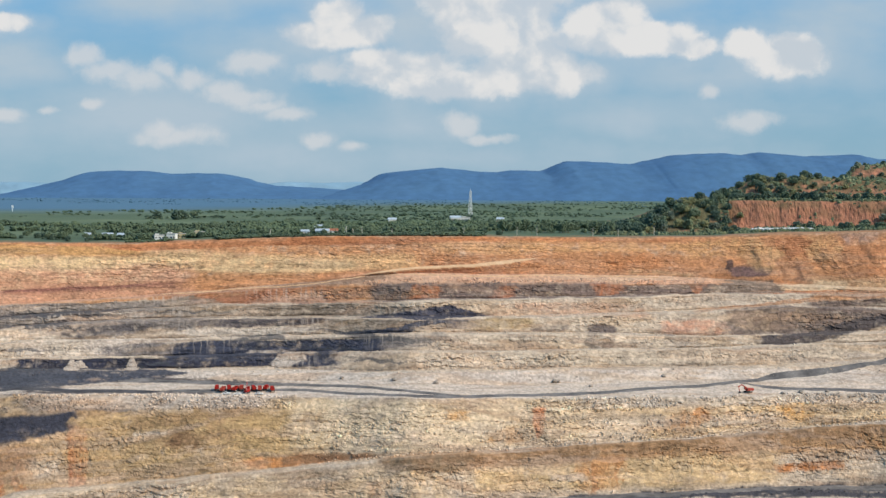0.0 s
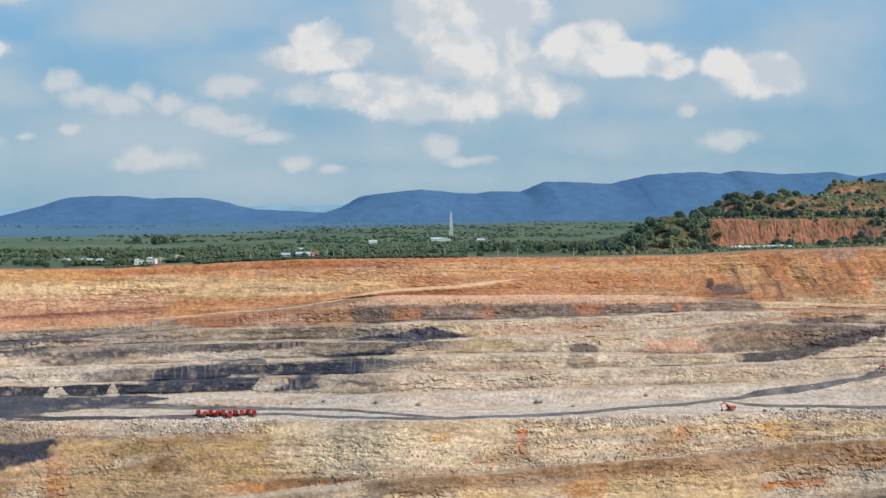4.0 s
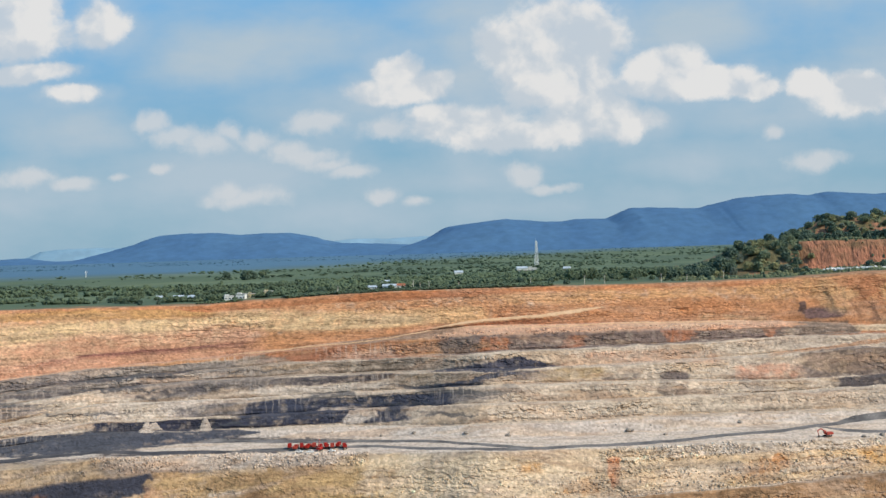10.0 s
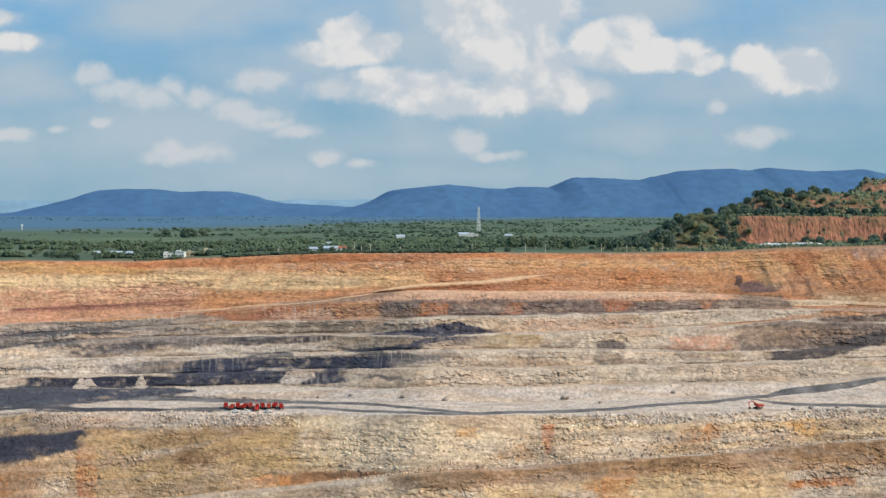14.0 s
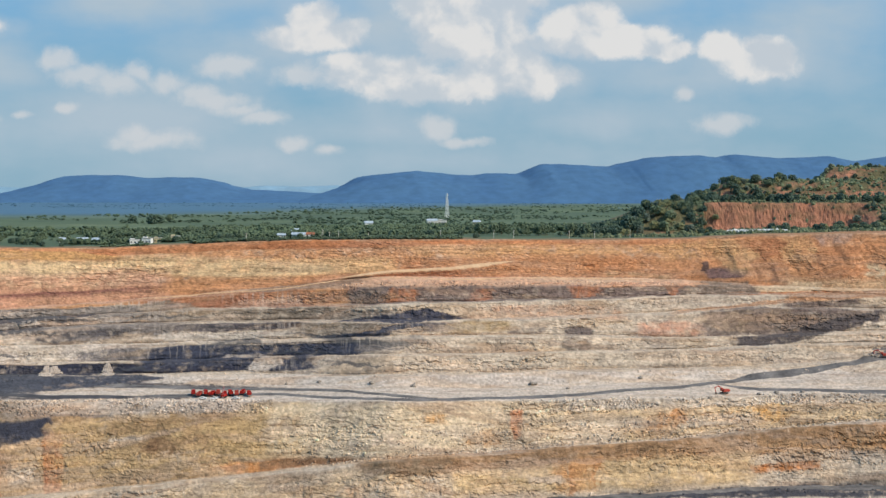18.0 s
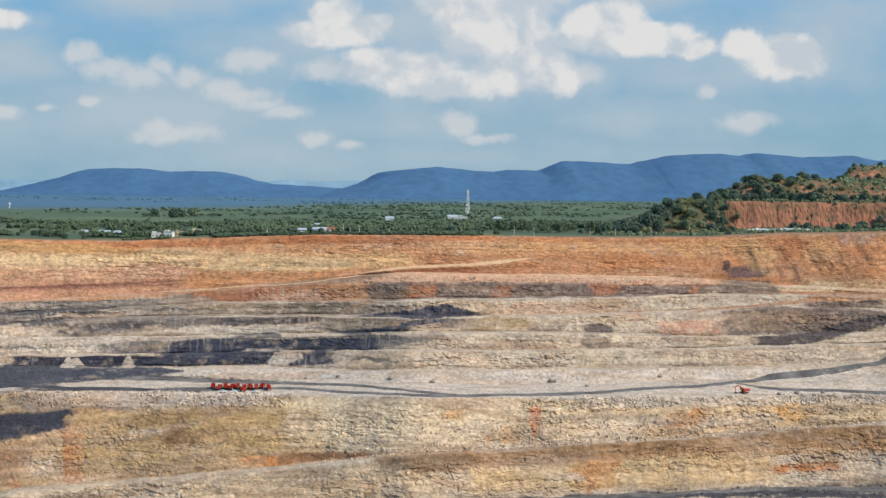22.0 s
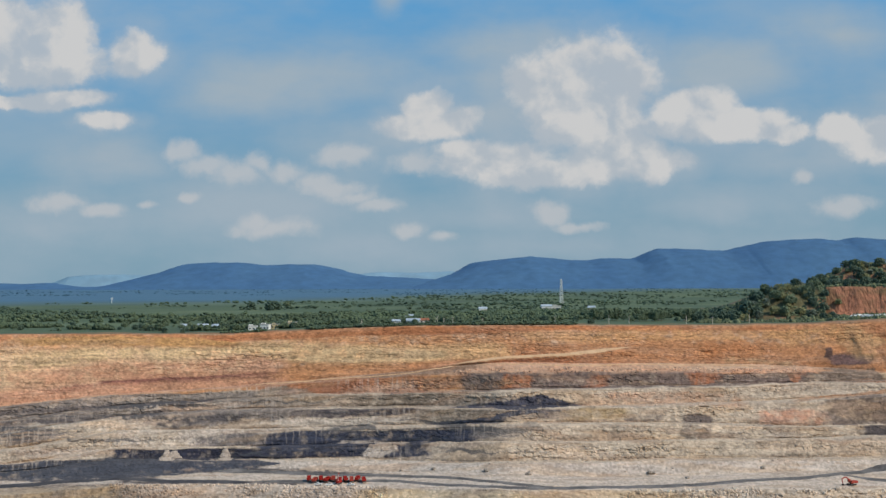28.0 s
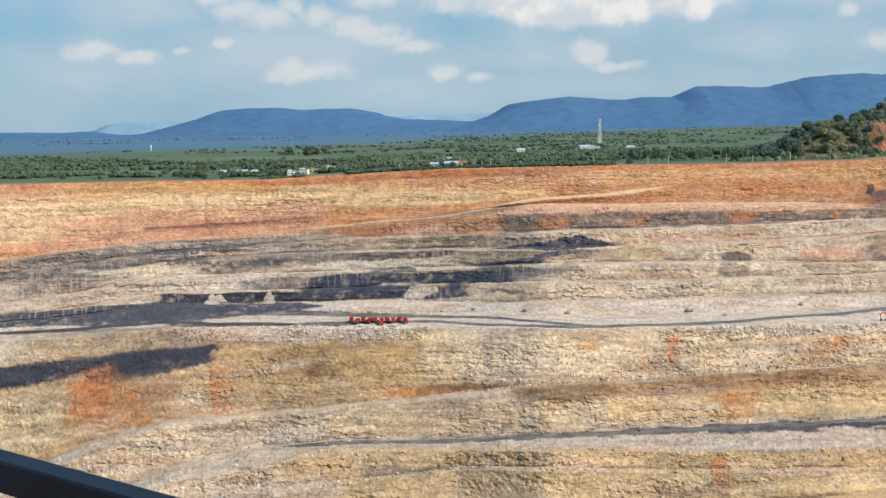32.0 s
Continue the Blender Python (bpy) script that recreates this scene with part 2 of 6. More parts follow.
def lattice(x, y, seed):
    """Smooth value noise from -1 to 1 at arrays of places, one cell a unit."""
    gen = np.random.default_rng(seed)
    t = gen.random((256, 256))
    i, j = np.floor(x).astype(int), np.floor(y).astype(int)
    fx, fy = x - i, y - j
    fx, fy = fx * fx * (3 - 2 * fx), fy * fy * (3 - 2 * fy)
    g = lambda a, b: t[a % 256, b % 256]
    return 2 * (g(i, j) * (1 - fx) * (1 - fy) + g(i + 1, j) * fx * (1 - fy) + g(i, j + 1) * (1 - fx) * fy + g(i + 1, j + 1) * fx * fy) - 1


def fbm(x, y, seed, octaves=4, gain=0.5):
    x, y = np.broadcast_arrays(np.asarray(x, float), np.asarray(y, float))
    total, amp, norm = 0.0, 1.0, 0.0
    for k in range(octaves):
        total = total + amp * lattice(x * 2**k + 17.3 * k, y * 2**k + 5.1 * k, seed + k)
        x, y = 0.8 * x - 0.6 * y, 0.6 * x + 0.8 * y
        norm, amp = norm + amp, amp * gain
    return total / norm


# ---- the pit: radial sections round the viewpoint, each a stair of faces and berms ----
SECTIONS = np.linspace(-0.46, 0.50, 13)  # sideways over ahead
segments = []


def face(steep, drops):
    segments.append((True, steep, np.array(drops)))


def berm(slope, widths):
    segments.append((False, slope, np.array(widths)))


# -- benches
RIM_DISTANCE = (915, 930, 944, 955, 960, 960, 960, 960, 960, 960, 958, 954, 951)
RIM_LEVEL = (-43.9, -43.6, -44.3, -45.1, -41.9, -39.4, -38.7, -38.8, -39.2, -38.6, -35.4, -33.4, -32.6)
face(1.75, (56.5, 49.7, 43.7, 39.6, 37.8, 33.6, 27.2, 29.1, 28.7, 30.8, 38.6, 43.1, 44.0))
berm(0.16, (6.2, 8.4, 8.2, 9.9, 11.8, 18.7, 44.9, 34.2, 31.1, 20.8, 9.8, 9.1, 9.0))
face(1.75, (8.7, 8.0, 6.7, 6.1, 7.3, 10.6, 9.6, 8.4, 7.9, 7.1, 3.3, 2.2, 2.1))
berm((0.03, 0.03, 0.03, 0.03, 0.03, 0.03, 0.03, 0.03, 0.03, 0.04, 0.05, 0.07, 0.07), (13.3, 14.3, 15.0, 15.9, 16.5, 16.8, 16.7, 17.3, 17.6, 17.3, 20.8, 19.1, 19.1))
face(1.75, (6.9, 6.4, 5.0, 5.1, 7.2, 7.9, 9.3, 10.9, 10.4, 9.2, 6.9, 6.9, 6.9))
berm((0.03, 0.03, 0.03, 0.03, 0.03, 0.03, 0.03, 0.03, 0.03, 0.04, 0.05, 0.07, 0.07), (12.2, 13.1, 13.9, 17.2, 17.9, 18.0, 17.6, 16.9, 15.9, 18.0, 16.7, 13.0, 12.5))
face(1.75, (7.5, 9.0, 7.5, 11.0, 11.2, 10.8, 9.0, 8.5, 11.3, 15.3, 17.4, 13.9, 13.0))
berm((0.03, 0.03, 0.03, 0.03, 0.03, 0.03, 0.03, 0.03, 0.03, 0.04, 0.05, 0.07, 0.07), (11.2, 11.9, 12.7, 10.6, 12.4, 14.8, 15.6, 15.1, 12.8, 10.3, 11.4, 12.8, 13.2))
face(1.75, (5.5, 8.7, 9.5, 10.0, 9.8, 8.7, 9.1, 9.8, 8.4, 6.4, 4.8, 5.9, 6.2))
berm((0.03, 0.03, 0.03, 0.03, 0.03, 0.03, 0.03, 0.03, 0.03, 0.04, 0.05, 0.07, 0.07), (8.4, 8.7, 9.1, 9.3, 9.4, 9.5, 9.3, 9.5, 10.2, 11.9, 12.9, 10.7, 10.3))
face(1.75, (2.9, 3.1, 5.7, 6.4, 7.1, 10.2, 11.3, 10.9, 10.6, 10.7, 11.5, 8.6, 7.9))
berm((0.03, 0.03, 0.03, 0.03, 0.03, 0.03, 0.03, 0.03, 0.03, 0.06, 0.13, 0.19, 0.19), (19.8, 22.5, 21.1, 21.3, 21.4, 14.5, 11.4, 12.7, 13.4, 13.3, 13.9, 19.8, 21.5))
face(0.50, (1.7, 2.4, 4.6, 3.9, 3.6, 3.3, 4.4, 6.2, 6.5, 4.7, 4.5, 3.3, 3.0))
berm((0.04, 0.04, 0.04, 0.04, 0.04, 0.04, 0.04, 0.04, 0.04, 0.06, 0.11, 0.16, 0.16), (31.3, 37.6, 47.3, 47.8, 55.0, 55.7, 50.3, 44.3, 45.7, 53.5, 41.7, 44.2, 46.0))
face(1.30, (77.3, 58.5, 48.3, 46.4, 40.7, 35.1, 28.8, 26.9, 24.3, 21.5, 18.7, 14.8, 13.9))
berm((0.03, 0.03, 0.03, 0.03, 0.03, 0.03, 0.03, 0.03, 0.03, 0.04, 0.05, 0.07, 0.07), (20.2, 22.3, 13.2, 13.0, 11.9, 12.3, 12.0, 10.2, 10.0, 10.0, 9.9, 9.6, 9.6))
face(1.75, (22.8, 20.9, 21.8, 15.1, 16.5, 21.1, 22.8, 24.6, 26.0, 26.5, 30.0, 34.3, 34.9))
berm((0.03, 0.03, 0.03, 0.03, 0.03, 0.03, 0.03, 0.03, 0.03, 0.04, 0.05, 0.07, 0.07), (21.1, 26.3, 31.2, 36.7, 26.1, 27.8, 39.3, 44.3, 53.1, 55.9, 55.9, 53.4, 53.0))
face(1.75, (4.1, 5.0, 9.7, 11.5, 13.3, 7.7, 7.5, 8.9, 8.5, 9.2, 9.7, 9.7, 9.7))
berm((0.03, 0.03, 0.03, 0.03, 0.03, 0.03, 0.03, 0.03, 0.03, 0.04, 0.05, 0.07, 0.07), (7.9, 7.2, 7.5, 8.6, 8.5, 7.1, 6.8, 6.8, 6.8, 7.2, 7.3, 7.0, 7.0))
face(1.75, (13.2, 18.8, 14.5, 18.0, 19.5, 21.8, 18.3, 16.4, 13.8, 11.5, 10.5, 10.6, 10.5))
# -- end benches

COLS = 1600
U = np.linspace(SECTIONS[0], SECTIONS[-1], COLS)
ALONG = U * 900  # metres along the wall


def spread(values):
    """Values at the sections carried smoothly over all columns."""
    v = np.interp(U, SECTIONS, values)
    k = np.hanning(61)
    return np.convolve(np.pad(v, 30, mode="edge"), k / k.sum(), "valid")


far, level = spread(RIM_DISTANCE), spread(RIM_LEVEL)
LINES = [(far, level)]
for is_face, slope, size in segments:
    size, slope = spread(size), spread(slope) if np.ndim(slope) else slope
    run = size / slope if is_face else size
    far, level = far - run, level - run * slope
    LINES.append((far, level))

ROWS, LEVELS, FACE = [], [], []
for k, (is_face, slope, size) in enumerate(segments):
    (y0, z0), (y1, z1) = LINES[k], LINES[k + 1]
    height = np.mean(z0 - z1)
    n = max(4, int(round(height / 0.5))) if is_face else max(5, int(round(np.mean(y0 - y1) / 2.2)))
    n = min(n, 84)
    for i in range(n):
        s = i / n
        ROWS.append((y0 + (y1 - y0) * s, z0 + (z1 - z0) * s))
        LEVELS.append(k + s)
        FACE.append(is_face)
ROWS.append(LINES[-1])
LEVELS.append(len(segments))
FACE.append(True)
Y, Z = np.array([r[0] for r in ROWS]), np.array([r[1] for r in ROWS])
Q, FACE = np.array(LEVELS), np.array(FACE)
S = Q - np.floor(Q)
A = np.broadcast_to(ALONG, Y.shape)
SEG = np.floor(Q).astype(int)

# rough crests and toes, fluted and blocky faces, scree at their feet, rubble on the berms


def cells(x, y, seed):
    """One chance value from -1 to 1 for each cell of a jittered net: jointed blocks."""
    gen = np.random.default_rng(seed)
    jx, jy, val = gen.random((128, 128)), gen.random((128, 128)), gen.random((128, 128))
    i, j = np.floor(x).astype(int), np.floor(y).astype(int)
    best, out = np.full(x.shape, 9.0), np.zeros(x.shape)
    for di in (-1, 0, 1):
        for dj in (-1, 0, 1):
            a, b = (i + di) % 128, (j + dj) % 128
            d = (x - i - di - jx[a, b]) ** 2 + (y - j - dj - jy[a, b]) ** 2
            near = d < best
            best = np.where(near, d, best)
            out = np.where(near, val[a, b], out)
    return 2 * out - 1


rough_y, rough_z = np.zeros_like(Y), np.zeros_like(Y)
for k in range(len(segments) + 1):
    wob = fbm(ALONG / 40, k * 3.7 + 0 * ALONG, 100 + k, 3, 0.45) * (2.4 if k else 1.0)
    dip = fbm(ALONG / 26, k * 3.7 + 0 * ALONG, 200 + k, 3, 0.5) * (1.0 if k else 0.5)
    nick = fbm(ALONG / 7, k * 2.3 + 0 * ALONG, 150 + k, 4, 0.65) * 0.8
    weight = np.clip(1 - np.abs(Q - k), 0, 1)[:, None]
    rough_y += weight * wob + np.clip(1 - np.abs(Q - k) * 12, 0, 1)[:, None] * nick
    rough_z += weight * dip
inside = (np.clip(np.sin(np.pi * S), 0, 1) ** 0.5 * FACE * np.where(SEG == 12, 0.3, 1.0))[:, None]
bend_a = A + 3.0 * fbm(A / 7, Z / 7, 12, 3)
bend_z = Z + 2.0 * fbm(A / 8, Z / 6, 15, 3)
flute = fbm(bend_a / 5.0, bend_z / 14, 11, 4, 0.6)
ledge = fbm(A / 24, (Z + 0.35 * (bend_z - Z)) / 1.8, 13, 4, 0.64)
buttress = fbm(bend_a / 19, bend_z / 16, 21, 3, 0.5)
block = cells(bend_a / 5.0, bend_z / 2.0, 31)
crumble = fbm(bend_a / 3.2, bend_z / 2.3, 34, 4, 0.66)
chip = cells(A / 2.6, bend_z / 0.95, 33)
grain = fbm(A / 2.2, Z / 0.9, 36, 2, 0.6)
patchy = np.clip(0.8 + 1.3 * fbm(A / 40, Z / 12, 38, 4), 0.15, 1.6)
gully = 1 - np.abs(fbm(A / 26 + Z / 50, Z / 60, 41, 4, 0.55)) * 2.2
east = np.clip((ALONG - 205) / 60, 0, 1)
scree = (np.clip(S - 0.45, 0, 1) * np.clip((1 - S) / 0.22, 0, 1) * FACE)[:, None] * np.clip(fbm(ALONG / 34, 3.3 + 0 * ALONG, 51, 2, 0.5) + 0.5, 0, 1)
hard = 1 - np.clip(scree * 2.2, 0, 0.8)
calm_top = np.where(SEG == 0, 0.62, 1.0)[:, None]
Yd = Y + rough_y + inside * patchy * calm_top * (buttress * 0.9 + flute * 0.1 + ledge * 0.95 + crumble * 0.35 + block * 0.52 * hard + chip * 0.46 + grain * 0.3)
Yd = Yd - ((SEG == 0) * FACE * np.clip(np.sin(np.pi * S), 0, 1))[:, None] * gully * (0.1 + 2.4 * east)
tall = np.array([np.mean(LINES[k][1] - LINES[k + 1][1]) for k in range(len(segments))] + [1.0])
Yd = Yd - scree * np.minimum(tall, 13.0)[SEG][:, None] * 0.5
# the ramp: a ledge that climbs across the top face
ramp_at = np.interp(ALONG, (-170, -105, -60, -20, 0, 60, 110), (0.98, 0.97, 0.95, 0.93, 0.90, 0.76, 0.55))
ramp_on = np.clip((ALONG + 40) / 30, 0, 1) * np.clip((120 - ALONG) / 25, 0, 1)
below = np.clip((S[:, None] - ramp_at) / 0.05, 0, 1) * (SEG == 0)[:, None]
Yd = Yd - below * ramp_on * 3.2 * np.clip(1.3 - 1.3 * (S[:, None] - ramp_at) / (1.001 - ramp_at), 0, 1)
rub = fbm(A / 2.2, Yd / 2.8, 61, 4, 0.68)
heaps = np.clip(fbm(A / 13, Yd / 9, 71, 3) - 0.1, 0, 1)
on_berm = ((~FACE) * np.clip(np.sin(np.pi * S), 0, 1) ** 0.5)[:, None]
windrow = ((~FACE) * np.exp(-(((S - 0.86) / 0.10) ** 2)))[:, None] * np.clip(0.3 + fbm(ALONG / 17, 8.1 + SEG[:, None], 75, 4), 0, 1)
calm = np.where(SEG == 13, 0.35, 1.0)[:, None]
Zd = Z + rough_z + on_berm * calm * (rub * 0.32 + heaps * 1.7) + windrow * 1.5 * calm
Zd = Zd + inside * (block * 0.2 + chip * 0.15)
Xd = U * Y + inside * 0.3 * cells(bend_a / 2.7, bend_z / 2.1, 35)
PIT = np.stack([Xd, Yd, Zd], -1)

# ---- geology: what rock crops out where, by metres along the wall and bench level ----
HH = -0.6 * np.cumsum(np.hypot(np.diff(Y, axis=0, prepend=Y[:1]), np.diff(Z, axis=0, prepend=Z[:1])), axis=0)  # way down the wall, over faces and berms
GAIN = 0.70  # swatch to reflectance
tall_m = np.array([np.mean(LINES[k][1] - LINES[k + 1][1]) if segments[k][0] else 9.0 for k in range(len(segments))] + [9.0])[SEG][:, None]
COLOUR = np.zeros(PIT.shape)
wave_a = fbm(A / 16, HH / 5, 300, 5, 0.62)
wave_q = fbm(A / 22, HH / 4 + 9, 310, 5, 0.62)
ragged = fbm(A / 5.5, HH / 3.6, 320, 4, 0.65)
bleach = fbm(A / 6, HH / 3, 330, 4, 0.65)
drip = fbm(bend_a / 2.6, HH / 9, 340, 4, 0.6)
LEVEL = Q[:, None] + (wave_q * 1.6 + ragged * 0.5) / tall_m


def rock_tone(r, g, b):
    """Reflectance of a swatch, a little bleached by dust."""
    tone = np.array(lin(r, g, b)[:3])
    tone = tone * 0.90 + tone.mean() * 0.10
    tone[1] += 0.16 * max(0.0, tone[0] - 1.7 * tone[1])
    if tone.mean() < 0.09:  # coal and carbon shale stay cool
        return np.maximum(tone * 1.25, 0.04) * np.array((0.97, 0.98, 1.06)) * GAIN
    return tone * np.array((1.11, 0.96, 0.88)) * GAIN


def stratum(swatch, a0, a1, top0, low0, top1, low1, edge=1.0, amount=1.0):
    """Rock of one colour between two stations, from an upper to a lower level at each, with ragged ends."""
    c0, c1 = np.searchsorted(ALONG, (a0 - 22, a1 + 22))
    r0, r1 = np.searchsorted(Q, (min(top0, top1) - 0.8, max(low0, low1) + 0.8))
    w = (slice(r0, max(r0 + 1, r1)), slice(c0, max(c0 + 1, c1)))
    a = A[w] + (wave_a[w] * 8 + ragged[w] * 5) * edge
    f = np.clip((a - a0) / max(1.0, a1 - a0), 0, 1)
    top, low = top0 + (top1 - top0) * f, low0 + (low1 - low0) * f
    soft_a = np.clip(0.16 * (a1 - a0), 1.0, 14.0) * (0.4 + 0.6 * edge)
    m = np.clip((a - a0) / soft_a + 0.5, 0, 1) * np.clip((a1 - a) / soft_a + 0.5, 0, 1)
    soft_q = np.clip(0.22 * (low - top), 0.02, 0.12)
    m = m * np.clip((LEVEL[w] - top) / soft_q + 0.5, 0, 1) * np.clip((low - LEVEL[w]) / soft_q + 0.5, 0, 1)
    stain = swatch[0] - swatch[2] > 84 and a1 - a0 < 75
    if stain:
        m = m * np.clip(0.68 + 0.6 * drip[w], 0, 0.9)
    m = m * np.clip(amount * (1.02 + 0.8 * bleach[w]), 0, 1)
    COLOUR[w] = COLOUR[w] * (1 - m[..., None]) + rock_tone(*swatch) * m[..., None]



def band(swatch, *stations, edge=1.0, amount=1.0):
    """A seam or patch: at each station its upper and its lower level, with crumbled edges."""
    st, top_, low_ = np.array(stations, float).T
    c0, c1 = np.searchsorted(ALONG, (st[0] - 12, st[-1] + 12))
    r0, r1 = np.searchsorted(Q, (top_.min() - 0.6, low_.max() + 0.6))
    w = (slice(r0, max(r0 + 1, r1)), slice(c0, max(c0 + 1, c1)))
    a = A[w] + (wave_a[w] * 9 + ragged[w] * 5) * edge
    lev = Q[:, None][w[0]] + (wave_q[w] * 0.8 + ragged[w] * 0.6) * edge / tall_m[w[0]]
    top, low = np.interp(a, st, top_), np.interp(a, st, low_)
    blurred = 1.0 if amount > 0.86 else 2.2
    end = np.clip(0.09 * blurred * (st[-1] - st[0]), 0.8, 9.0)
    soft = np.clip(0.16 * blurred * (low - top), 0.012, 0.06 * blurred)
    m = np.clip((a - st[0]) / end + 0.6, 0, 1) * np.clip((st[-1] - a) / end + 0.6, 0, 1)
    m = m * np.clip((lev - top) / soft + 0.5, 0, 1) * np.clip((low - lev) / soft + 0.5, 0, 1)
    if swatch[0] - swatch[2] > 84 and st[-1] - st[0] < 60:  # stains run down
        m = m * np.clip(0.74 + 0.6 * drip[w], 0, 0.9)
    m = m * np.clip(amount * (1.04 + 0.7 * blurred * bleach[w]), 0, 1)
    COLOUR[w] = COLOUR[w] * (1 - m[..., None]) + rock_tone(*swatch) * m[..., None]


COLOUR[:] = rock_tone(204, 194, 174)
# -- geology
stratum((208, 156, 110), -430, 450, 0, 2.1, 0, 2.1)
stratum((202, 138, 98), -388, 252, 0.00, 0.10, 0.00, 0.22)
stratum((192, 116, 76), -135, 18, 0.00, 0.11, 0.00, 0.23)
stratum((222, 184, 132), -212, 18, 0.20, 0.48, 0.50, 0.93)
stratum((214, 168, 116), -309, -167, 0.09, 0.34, 0.15, 0.48)
stratum((208, 160, 130), -369, -151, 0.44, 0.96, 0.55, 1.68)
stratum((214, 176, 140), -389, -184, 0.27, 0.49, 0.45, 0.68)
stratum((224, 196, 156), -456, -169, 0.16, 0.80, 0.31, 0.77)
stratum((172, 118, 102), -318, -151, 0.82, 0.92, 0.76, 0.87)
stratum((174, 120, 104), -269, -192, 0.71, 0.81, 0.72, 0.85)
stratum((206, 140, 94), -147, -15, 0.78, 0.95, 0.86, 1.42)
stratum((200, 138, 98), 27, 269, 0.53, 1.05, 0.48, 0.91)
stratum((218, 166, 128), -40, 248, 0.89, 1.64, 0.97, 2.09)
stratum((222, 172, 128), 52, 115, 0.73, 0.80, 0.51, 0.58, edge=0.3)
stratum((194, 136, 94), 247, 430, 0.00, 1.55, 0.03, 1.75)
stratum((205, 160, 110), 260, 325, 0.29, 0.51, 0.20, 0.56)
stratum((120, 98, 92), 253, 284, 0.69, 0.93, 0.68, 0.86)
stratum((128, 112, 104), 248, 293, 1.84, 3.37, 1.57, 3.41)
stratum((208, 178, 138), 308, 431, 0.88, 2.91, 0.77, 0.99)
stratum((182, 112, 72), 274, 431, 2.71, 3.58, 1.74, 4.10)
stratum((180, 116, 84), -168, -15, 0.97, 2.67, 2.02, 4.07)
stratum((206, 138, 88), -46, -13, 1.66, 2.93, 1.87, 3.33)
stratum((122, 108, 102), -17, 243, 1.79, 3.46, 2.04, 3.71)
stratum((196, 118, 82), 14, 34, 1.99, 3.14, 1.98, 3.04)
stratum((176, 112, 88), 77, 94, 2.08, 3.29, 2.11, 3.12)
stratum((190, 116, 84), 151, 171, 2.06, 3.13, 2.00, 2.99)
stratum((190, 116, 84), 224, 233, 2.11, 3.10, 2.13, 3.22)
stratum((140, 134, 128), -429, -135, 0.97, 4.37, 2.50, 6.77)
stratum((212, 205, 193), -430, 450, 11.6, 14.0, 12.0, 14.0)
stratum((186, 160, 118), -430, -30, 14.2, 15.2, 14.02, 15.2)
stratum((206, 192, 168), -45, 130, 14, 15, 14, 15)
stratum((206, 186, 148), 105, 450, 14, 15, 14, 15)
stratum((198, 176, 130), -99, -16, 14.02, 14.21, 14.01, 14.18)
stratum((162, 130, 92), -190, -99, 14.24, 14.57, 14.19, 14.60)
stratum((194, 168, 112), -116, -41, 14.27, 14.73, 14.29, 14.78)
stratum((140, 110, 80), -167, -144, 14.40, 14.59, 14.43, 14.65)
stratum((206, 196, 182), -188, -165, 14.40, 14.44, 14.42, 14.46, edge=0.4)
stratum((204, 136, 78), -107, -41, 14.79, 14.97, 14.87, 15.32)
stratum((150, 116, 84), -74, -7, 14.85, 14.98, 14.90, 15.02)
stratum((52, 52, 60), -429, -237, 14.22, 14.38, 14.18, 14.36)
stratum((62, 60, 66), -335, -268, 14.23, 14.49, 14.19, 14.48)
stratum((70, 72, 78), -298, -291, 14.05, 14.35, 14.06, 14.36)
stratum((206, 192, 156), -448, -327, 14.36, 14.76, 14.51, 14.95)
stratum((176, 130, 100), -341, -318, 14.48, 14.85, 14.48, 14.93)
stratum((200, 96, 52), -318, -302, 14.59, 15.00, 14.58, 15.15, edge=0.5)
stratum((150, 90, 70), -327, -307, 14.46, 14.73, 14.48, 14.76)
stratum((200, 104, 60), -292, -284, 14.81, 15.51, 14.83, 15.82)
stratum((202, 112, 64), -277, -270, 14.67, 15.60, 14.67, 15.68)
stratum((202, 104, 58), -237, -224, 14.36, 15.19, 14.34, 15.00, edge=0.5)
stratum((200, 120, 70), -299, -292, 14.76, 15.01, 14.80, 15.36)
stratum((190, 112, 66), 105, 115, 14.10, 14.92, 14.11, 14.84, edge=0.4)
stratum((206, 160, 96), 77, 94, 14.56, 14.78, 14.53, 14.76)
stratum((204, 158, 92), 126, 139, 14.60, 14.82, 14.59, 14.79)
stratum((200, 140, 80), 197, 236, 14.63, 14.84, 14.28, 14.81)
stratum((196, 134, 72), 228, 235, 14.27, 14.62, 14.22, 14.60)
stratum((206, 166, 96), 288, 318, 14.31, 14.77, 14.26, 14.72)
stratum((176, 140, 98), -7, 451, 14.96, 16.28, 16.08, 16.48)
stratum((150, 120, 88), 18, 103, 15.56, 16.28, 16.02, 16.21)
stratum((204, 182, 138), 60, 293, 16.31, 16.85, 16.32, 16.92)
stratum((206, 194, 170), -313, 10, 14.94, 16.29, 16.12, 16.90)
stratum((198, 156, 102), 139, 172, 16.21, 16.92, 16.20, 16.90)
stratum((186, 124, 78), 149, 154, 16.30, 17.01, 16.26, 16.97)
stratum((190, 120, 66), 170, 173, 16.24, 16.85, 16.20, 16.81)
stratum((206, 190, 166), 120, 146, 16.53, 16.70, 16.53, 16.69)
stratum((196, 118, 64), 293, 341, 16.58, 16.69, 16.58, 16.67)
stratum((196, 140, 84), 385, 424, 15.77, 16.23, 15.27, 16.19)
stratum((200, 130, 80), -15, -6, 16.47, 16.82, 16.47, 16.82)
